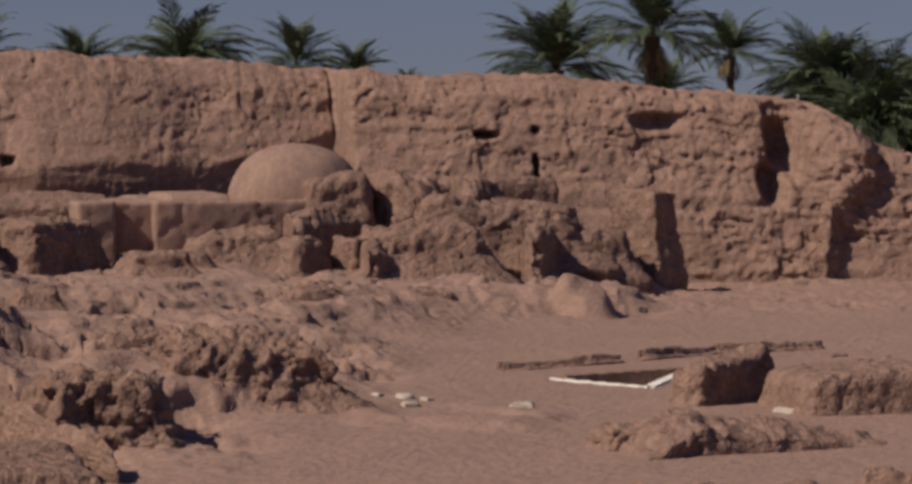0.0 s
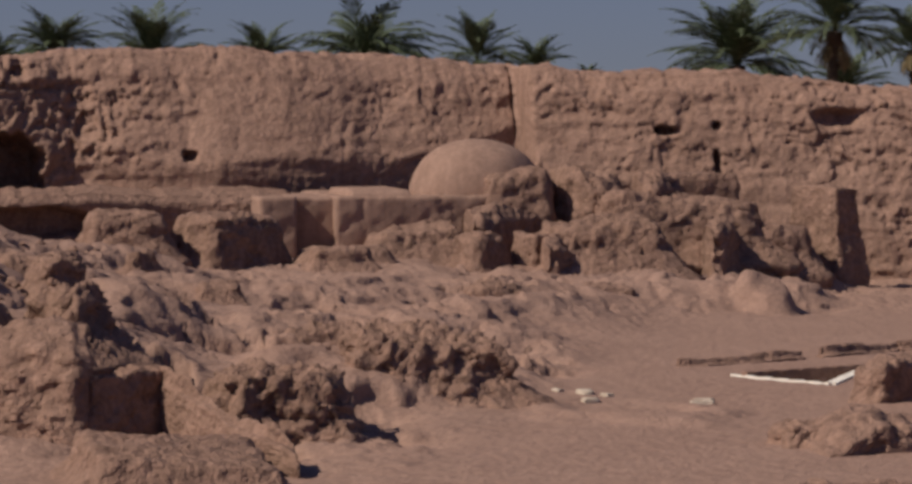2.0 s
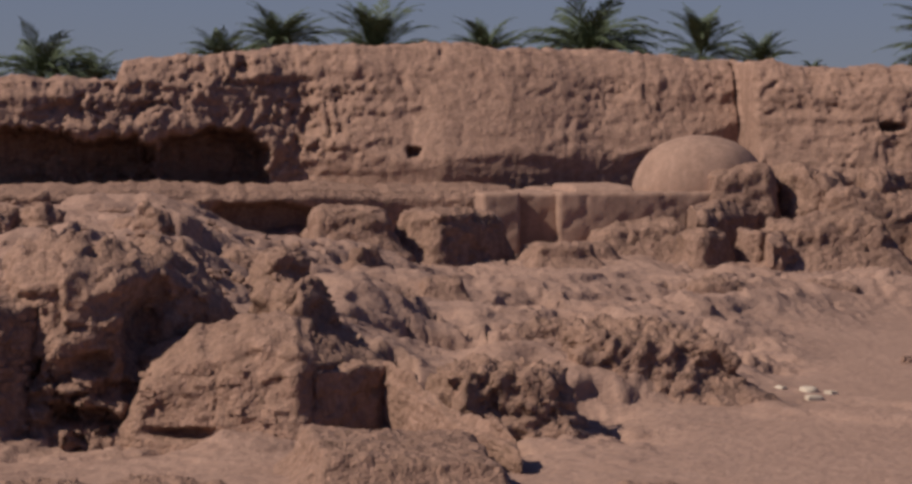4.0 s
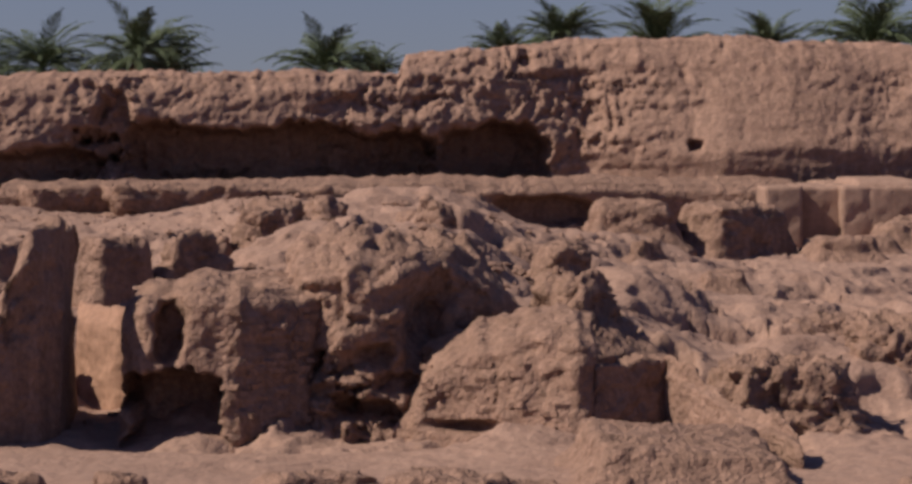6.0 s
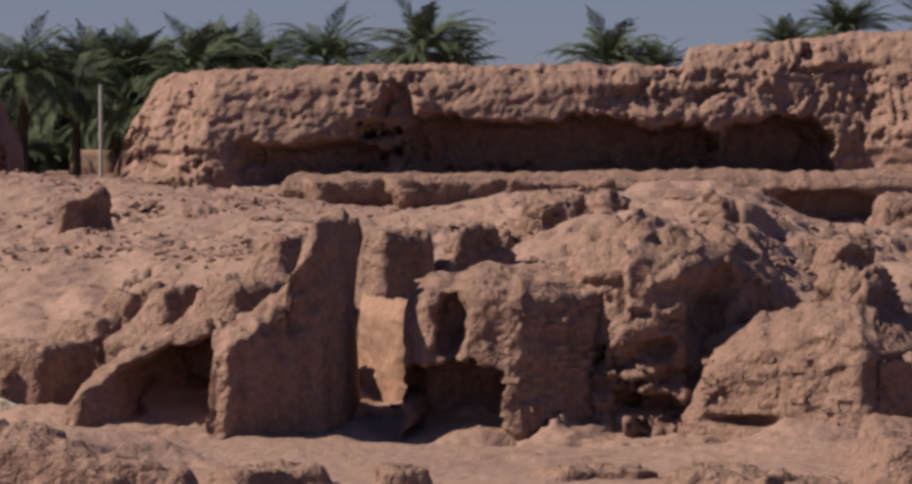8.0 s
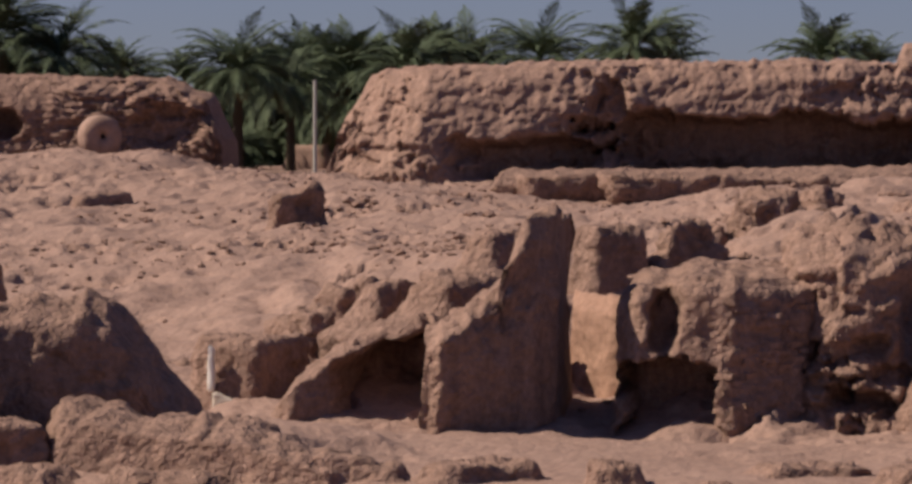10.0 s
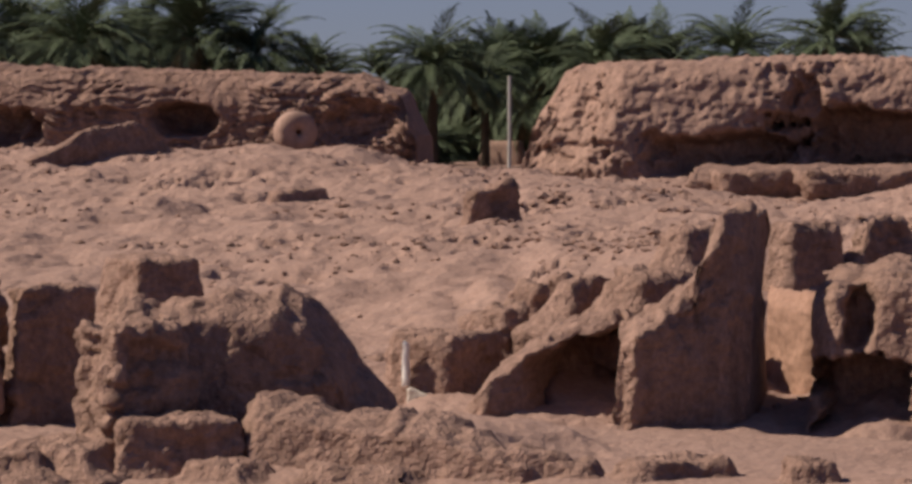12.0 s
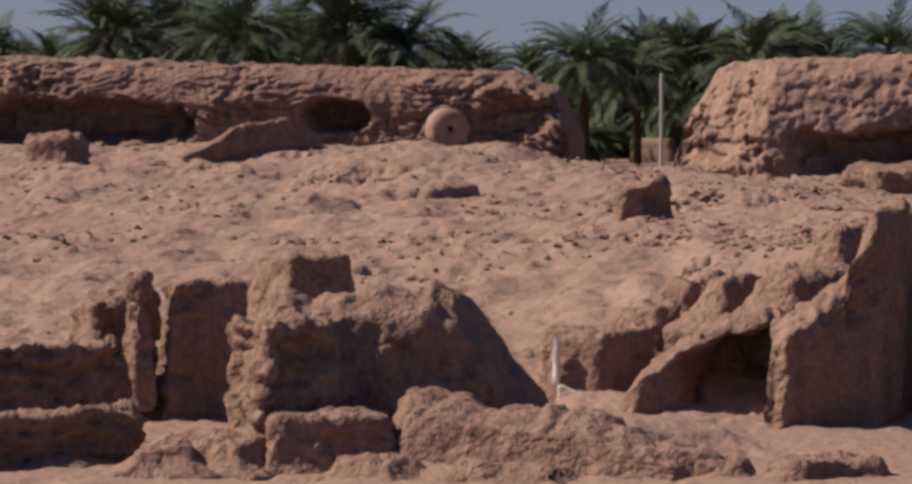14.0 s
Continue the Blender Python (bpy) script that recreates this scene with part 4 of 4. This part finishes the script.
# low kerbs along the sunken walk
KERB = "low worn mud-brick kerb beside the sunken walk"
ruin_wall("kerb", 16.53, 19.76, 69.85, 71.81, crest((-60, 0.07), (60, 0.07)), KERB, 301, rough=0.04, thick=0.5, z_foot=-0.3, category="kerb")
ruin_wall("kerb", 20.24, 22.62, 72.26, 74.05, crest((-60, 0.08), (60, 0.08)), KERB, 302, rough=0.05, thick=0.5, z_foot=-0.3, category="kerb")
ruin_wall("kerb", 22.5, 25.34, 73.88, 74.86, crest((-60, 0.09), (60, 0.09)), KERB, 303, rough=0.04, thick=0.5, z_foot=-0.3, category="kerb")

for k in range(7):
    fx, fy = ((13.62, 65.4), (13.91, 64.8), (13.16, 66.0), (15.48, 63.4), (15.31, 62.8), (13.33, 63.6), (20.03, 60.6))[k]
    w = (0.26, 0.18, 0.15, 0.24, 0.3, 0.2, 0.5)[k]
    mass("plaster_fragment", fx * 0.968, fy * 0.968, 0.0, w, 0.08, w * 1.6, "broken fragment of white lime plaster on the ground", turn=20 * k, corner=0.4, rough=0.03, seed=400 + k, mat=PALE, sink=0.08, flare=0.0, category="plaster", group="plaster fragments", res=0.05)

# flaking white edge of the stub by the path
mass("plaster_edge", -10.71, 55.4, 0.42, 0.1, 0.67, 0.25, "flaking white plaster along the edge of a wall", corner=0.5, rough=0.025, pit=0.3, seed=411, slope=0.8, mat=LIME, sink=0.05, flare=0.0, taper=0.1, category="plaster", res=0.04)
mass("plaster_edge", -10.45, 55.2, 0.06, 0.4, 0.26, 0.2, "flaking white plaster at the foot of a wall", corner=0.5, rough=0.025, pit=0.3, seed=412, mat=PALE, sink=0.05, flare=0.0, slope=0.35, category="plaster", res=0.04)

mass("earth_mound", -28.24, 98, 3.13, 4.07, 0.99, 2.0, "dark-sided earth mound below the rampart", corner=0.95, rough=0.14, seed=30, turn=45, share=0.05, pit=0.5, flare=0.3, taper=0.6, slope=-0.1)

mass("mud_brick_lump", -19.54, 86, 2.1, 1.6, 0.55, 1.6, "dark-faced remnant of mud brick in the slope", corner=0.6, rough=0.1, seed=32, turn=45, share=0.08, pit=0.5, flare=0.3)

# ---- far things by the gap ----
def millstone(x, y, z, r, thick, turn):
    """A worn round stone with a square eye, standing on edge."""
    nu = 40
    prof = [(0.16, -0.5), (0.16, 0.5), (0.55, 0.5), (0.92, 0.46), (1.0, 0.3), (1.0, -0.3), (0.92, -0.46), (0.55, -0.5)]
    a = np.linspace(0, 2 * math.pi, nu, endpoint=False)
    p = np.array([[(rr * r * math.cos(t), q * thick, rr * r * math.sin(t)) for rr, q in prof] for t in a]).reshape(-1, 3)
    p += (0.03 * fbm(p * 3, 3, 5))[:, None] * np.array([1, 0.6, 1])
    i = np.arange(nu * 8).reshape(nu, 8)
    j = np.roll(i, -1, 0)
    q = np.concatenate([np.stack([i[:, k], j[:, k], j[:, (k + 1) % 8], i[:, (k + 1) % 8]], -1) for k in range(8)])
    ob = new("millstone", mesh_from("millstone", p, q[:, ::-1], PLASTER))
    ob.location = (x, y, z)
    ob.rotation_euler = (0, 0, radians(turn))
    return tagged(ob, "round worn stone with a hole standing on edge", "stone")


millstone(-23.51, 104, 3.91, 0.63, 0.9, 28)


def pole(x, y, z0, z1, r, label):
    nu = 10
    a = np.linspace(0, 2 * math.pi, nu, endpoint=False)
    z = np.linspace(z0, z1, 9)
    p = np.array([[(r * (1 - 0.15 * k / 8) * math.cos(t), r * (1 - 0.15 * k / 8) * math.sin(t), z[k] - z0) for k in range(9)] for t in a]).reshape(-1, 3)
    i = np.arange(nu * 9).reshape(nu, 9)
    j = np.roll(i, -1, 0)
    q = np.stack([i[:, :-1], j[:, :-1], j[:, 1:], i[:, 1:]], -1).reshape(-1, 4)
    ob = new("utility_pole", mesh_from("utility_pole", p, q, METAL))
    ob.location = (x, y, z0)
    return tagged(ob, label, "pole")


pole(-21.4, 132, 1.2, 5.75, 0.08, "slender pale pole standing in the gap of the rampart")
pole(41.06, 125, 1.2, 6.2, 0.06, "slender pale pole behind the rampart")
mass("low_wall", -26.35, 160, 2.02, 1.79, 0.79, 1.5, "small pale wall at the edge of the palm grove", corner=0.1, rough=0.04, seed=420, mat=PLASTER, category="wall", res=0.2)

# ---- more lumps about the court's far side ----
mass("arch_stub", 34.87, 101, 1.07, 1.4, 1.57, 1.8, "dark-faced remnant of a small arch", corner=0.6, rough=0.12, seed=430, turn=38, share=0.2)
mass("mud_brick_lump", 33.82, 103, 1.82, 0.79, 0.49, 0.9, HEAP, corner=0.7, rough=0.08, seed=431)
mass("mud_brick_lump", 24.58, 72, -0.34, 0.56, 0.42, 0.9, HEAP, corner=0.3, rough=0.05, seed=432, turn=38, share=0.2)
mass("mud_brick_lump", 19.01, 88, 0.12, 1.39, 0.68, 1.5, HEAP, corner=0.8, rough=0.12, seed=433)
mass("mud_brick_lump", 15.3, 84, 0.17, 1.45, 0.86, 2.0, HEAP, corner=0.8, rough=0.2, seed=434, pit=0.7)
mass("mud_brick_lump", 9.57, 64, 0.2, 1.31, 0.87, 2.0, HEAP, corner=0.8, rough=0.22, seed=435, pit=0.7)
mass("mud_brick_lump", 6.62, 56, -0.04, 2.17, 0.99, 2.4, "pitted heap of fallen mud brick beside the path", corner=0.8, rough=0.28, seed=436, pit=0.7)


# ---- broken edge of the path, close to the look-out ----
rng_edge = np.random.default_rng(77)
for k in range(24):
    edge_b = radians(-20.5 + 41 * (k + rng_edge.uniform(0.1, 0.9)) / 24)
    edge_y = rng_edge.uniform(45.2, 46.8)
    w = rng_edge.uniform(0.5, 1.7)
    mass("mud_brick_lump", edge_y * math.tan(edge_b), edge_y, -0.1, w, rng_edge.uniform(0.1, 0.42), rng_edge.uniform(0.5, 1.2), "low crumbling lump of mud brick along the path", turn=rng_edge.uniform(-30, 40),
         corner=0.8, rough=0.11, pit=0.6, seed=500 + k, flare=0.6, bite=0.6, sink=0.4, group="lumps along the path")


# ---- lumps half buried in the slopes ----
mass("mud_brick_lump", -9.67, 62, 1.1, 0.9, 0.63, 1.4, HEAP, corner=0.7, rough=0.13, seed=600, turn=38, share=0.5, pit=0.8)
mass("mud_brick_lump", -10.09, 59, 0.68, 0.91, 0.6, 1.4, HEAP, corner=0.6, rough=0.13, seed=601, turn=38, share=0.5, pit=0.8)
mass("mud_brick_lump", -22.4, 84, 1.45, 1.81, 0.52, 1.4, HEAP, corner=0.7, rough=0.12, seed=602, turn=20, pit=0.6)
mass("mud_brick_lump", -30.92, 88, 1.66, 1.8, 0.5, 1.4, HEAP, corner=0.7, rough=0.12, seed=603, turn=30, pit=0.6)
mass("mud_brick_lump", -30.42, 97, 2.47, 1.77, 0.46, 1.4, HEAP, corner=0.7, rough=0.12, seed=604, turn=30, pit=0.6)
mass("mud_brick_lump", 0.05, 80, 2, 1.07, 0.67, 1.6, HEAP, corner=0.7, rough=0.14, seed=605, turn=38, share=0.5, pit=0.7)
mass("mud_brick_lump", 4.15, 76, 1.19, 1.09, 1.02, 1.6, "squared remnant of mud brick with dark side", corner=0.4, rough=0.1, seed=606, turn=38, share=0.4, pit=0.7)
mass("mud_brick_lump", 7.15, 90, 0.97, 0.91, 0.61, 1.2, "squared remnant of mud brick with dark side", corner=0.3, rough=0.07, seed=607, turn=45, share=0.2, pit=0.6)
mass("mud_brick_lump", 8.7, 66, 0.41, 1.57, 0.67, 2.0, HEAP, corner=0.8, rough=0.18, seed=608, flare=0.6, pit=0.8)
mass("mud_brick_lump", 7.97, 80, 0.76, 1.08, 0.54, 1.5, HEAP, corner=0.7, rough=0.14, seed=609, flare=0.5, pit=0.7)
mass("mud_brick_lump", 12.52, 92, 0.98, 1.72, 0.65, 1.6, HEAP, corner=0.7, rough=0.16, seed=610, flare=0.5, pit=0.7)
mass("mud_brick_lump", -3.31, 66, 1.58, 1.22, 1.11, 2.0, HEAP, corner=0.7, rough=0.2, seed=611, turn=38, share=0.5, pit=0.9)
mass("mud_brick_lump", -2.1, 72, 1.98, 1.45, 1.15, 2.4, HEAP, corner=0.7, rough=0.18, seed=612, turn=38, share=0.5, pit=0.9)


# ---- standing remnants of the middle rooms ----
mass("mud_brick_remnant", -2.21, 66, 2.01, 1.64, 1.19, 2.2, "squared remnant of mud brick with dark side", corner=0.75, rough=0.19, seed=640, turn=42, share=0.4, pit=0.8, flare=0.6, taper=0.35)
mass("mud_brick_remnant", -3.46, 63, 1.9, 1.35, 0.89, 2.2, "squared remnant of mud brick with dark side", corner=0.75, rough=0.19, seed=641, turn=42, share=0.2, pit=0.8, flare=0.6, taper=0.35)
mass("mud_brick_remnant", 1.17, 73, 1.97, 1.28, 1.14, 2.2, "squared remnant of mud brick with dark side", corner=0.75, rough=0.19, seed=642, turn=42, share=0.6, pit=0.8, flare=0.6, taper=0.35)
mass("mud_brick_remnant", 3.52, 66, 1.55, 1.78, 0.98, 2.2, "squared remnant of mud brick with dark side", corner=0.75, rough=0.19, seed=643, turn=42, share=0.5, pit=0.8, flare=0.6, taper=0.35)
mass("mud_brick_remnant", 6.37, 82, 1.28, 1.1, 0.69, 2.2, "squared remnant of mud brick with dark side", corner=0.75, rough=0.19, seed=644, turn=42, share=0.3, pit=0.8, flare=0.6, taper=0.35)
mass("mud_brick_remnant", 3.32, 58.5, 0.98, 2.26, 1.3, 2.2, "broad worn shoulder of mud brick behind a wall", corner=0.75, rough=0.19, seed=645, turn=42, share=0.55, pit=0.8, flare=0.7, taper=0.35)
mass("mud_brick_remnant", -1.25, 78, 2.47, 1.3, 0.65, 2.2, "squared remnant of mud brick with dark side", corner=0.75, rough=0.19, seed=646, turn=42, share=0.5, pit=0.8, flare=0.6, taper=0.35)


mass("mud_brick_lump", -6.83, 62, 1.84, 0.87, 0.91, 1.4, "sunlit rounded shoulder of the slope beside a pier", corner=0.8, rough=0.1, seed=680, turn=-28, pit=0.5, flare=0.5, taper=0.3)
mass("mud_brick_lump", -7.02, 57, 1.19, 1.16, 0.93, 2.4, "sunlit rounded shoulder of the slope beside a pier", corner=0.8, rough=0.1, seed=681, turn=-28, pit=0.5, flare=0.5, taper=0.3)
mass("mud_brick_lump", -8.11, 58, 1.15, 0.64, 0.77, 2.4, "sunlit rounded shoulder of the slope beside a pier", corner=0.8, rough=0.1, seed=682, turn=-28, pit=0.5, flare=0.5, taper=0.3)
ruin_wall("low_wall", 13.96, 18.91, 51.0, 52.5, crest((13.96, -0.14), (15.37, 0.48), (16.7, 0.30), (18.91, 0.03)), "low crumbling mud-brick bank bordering the court", 690, rough=0.12, thick=2.2, batter=0.5, chunky=1.4)


# ---- loose clods on the slopes ----
def clods(count, seed, b0=-21, b1=4, y0=56, y1=102, level=0.08, big=0.11):
    rng = np.random.default_rng(seed)
    base = np.array([(1, 0, 0), (-1, 0, 0), (0, 1, 0), (0, -1, 0), (0, 0, 1), (0, 0, -0.6), (0.6, 0.6, 0.5), (-0.6, 0.6, 0.5), (-0.6, -0.6, 0.5), (0.6, -0.6, 0.5)], float)
    tri = np.array([(4, 9, 6), (4, 6, 7), (4, 7, 8), (4, 8, 9), (0, 6, 9), (2, 7, 6), (1, 8, 7), (3, 9, 8), (0, 2, 6), (2, 1, 7), (1, 3, 8), (3, 0, 9), (5, 2, 0), (5, 1, 2), (5, 3, 1), (5, 0, 3)])
    b = np.radians(rng.uniform(b0, b1, count))
    y = y0 + (y1 - y0) * rng.random(count) ** 0.9
    x = y * np.tan(b)
    keep = fbm(np.stack([x, y, 0 * x], 1) * 0.35, 3, seed) > level
    x, y = x[keep], y[keep]
    r = 0.03 + big * rng.random(len(x)) ** 3
    vs, ts = [], []
    for k in range(len(x)):
        hit, place, *_ = ground_ray(x[k], y[k])
        if not hit:
            continue
        a = rng.uniform(0, 6.28)
        m = np.array([[math.cos(a), -math.sin(a), 0], [math.sin(a), math.cos(a), 0], [0, 0, 1]])
        p = base * rng.uniform(0.7, 1.25, (10, 1)) * r[k] * np.array([rng.uniform(0.8, 1.5), 1, rng.uniform(0.6, 0.95)])
        vs.append(p @ m.T + np.array([place.x, place.y, place.z + 0.1 * r[k]]))
        ts.append(tri + 10 * len(ts))
    ob = new("clods", mesh_from("clods", np.concatenate(vs), np.concatenate(ts), MUD, shade=False))
    return tagged(ob, "scattered clods of dry mud brick on the slopes", "clods", kind="stuff")


def ground_ray(x, y):
    ok, place, nrm, idx = ground.ray_cast(Vector((x, y, 30.0)), Vector((0, 0, -1)))
    return ok, place, nrm


clods(6500, 9, big=0.09)
clods(1500, 12, -9.66, -5.94, 62, 98, 0.12, 0.15)
clods(1200, 13, -2.63, 3.68, 60, 92, 0.1, 0.16)


# ---- bricks that stand out of the worn faces ----
def brick_mesh(seed):
    rng = np.random.default_rng(seed)
    p = np.array([(a, b, c) for a in (-1, 1) for b in (-1, 1) for c in (-1, 1)], float) * np.array([0.15, 0.08, 0.045])
    p = p * rng.uniform(0.78, 1.08, (8, 3))
    q = np.array([(0, 1, 3, 2), (4, 6, 7, 5), (0, 4, 5, 1), (2, 3, 7, 6), (0, 2, 6, 4), (1, 5, 7, 3)])
    return mesh_from("brick", p, q, MUD, shade=False)


BRICKS = [brick_mesh(k) for k in range(6)]


def bricks_on(wall, x0, x1, z0, z1, chance, seed):
    """Courses of worn bricks left proud of a wall's eroded face."""
    rng = np.random.default_rng(seed)
    for row in range(int((z1 - z0) / 0.115)):
        z = z0 + 0.115 * row
        for col in range(int((x1 - x0) / 0.34)):
            if rng.random() > chance:
                continue
            x = x0 + 0.34 * (col + 0.5 * (row % 2)) + rng.uniform(-0.03, 0.03)
            hit, place, nrm, _ = wall.ray_cast(Vector((x, 30, z)), Vector((0, 1, 0)))
            if not hit or nrm.z > 0.75:
                continue
            ob = new("brick", BRICKS[int(rng.integers(6))])
            ob.parent = wall
            turn = math.atan2(nrm.x, -nrm.y) + rng.uniform(-0.12, 0.12)
            ob.location = (place.x, place.y + 0.052, place.z)
            ob.rotation_euler = (rng.uniform(-0.06, 0.06), rng.uniform(-0.06, 0.06), turn)


bricks_on(bpy.data.objects["arched_wall"], -2.3, -0.9, 0.1, 2.1, 0.4, 1)
bricks_on(bpy.data.objects["ruin_core"], -1.2, 2.2, 0.9, 2.5, 0.2, 2)
bricks_on(corner_stub, 0.8, 3.2, 0.1, 1.4, 0.3, 3)


def assemble(name, label, category, names):
    """Gathers pieces that stand as one under an Empty at their foot."""
    obs = [bpy.data.objects[n] for n in names]
    root = new(name)
    box = [Vector(c) + obs[0].location for c in obs[0].bound_box]
    root.location = (sum(c.x for c in box) / 8, sum(c.y for c in box) / 8, min(c.z for c in box))
    for ob in obs:
        ob.location = ob.location - root.location
        ob.parent = root
        for key in ("category", "kind", "group"):
            if key in ob:
                del ob[key]
    return tagged(root, label, category)


assemble("ruined_wall", "thick mud-brick wall with crumbling shaded face and low ledge", "wall", ["wall_end", "wall_body", "wall_ledge"])
assemble("ruined_wall", "mud-brick wall rising from a hollow wedge to a tall pier", "wall", ["wall_wedge", "tall_pier"])
assemble("doorway", "mud-brick doorway with arched recess and lit plastered reveal", "doorway", ["arched_wall", "reveal"])
assemble("domed_building", "mud-plastered dome on a low square platform with a niche", "building", ["platform", "dome", "platform_step", "pier", "niche_back"])
assemble("plastered_stub", "mud-brick stub with flaking white plaster on its edge", "wall", ["stub_body", "plaster_edge", "plaster_edge.001"])
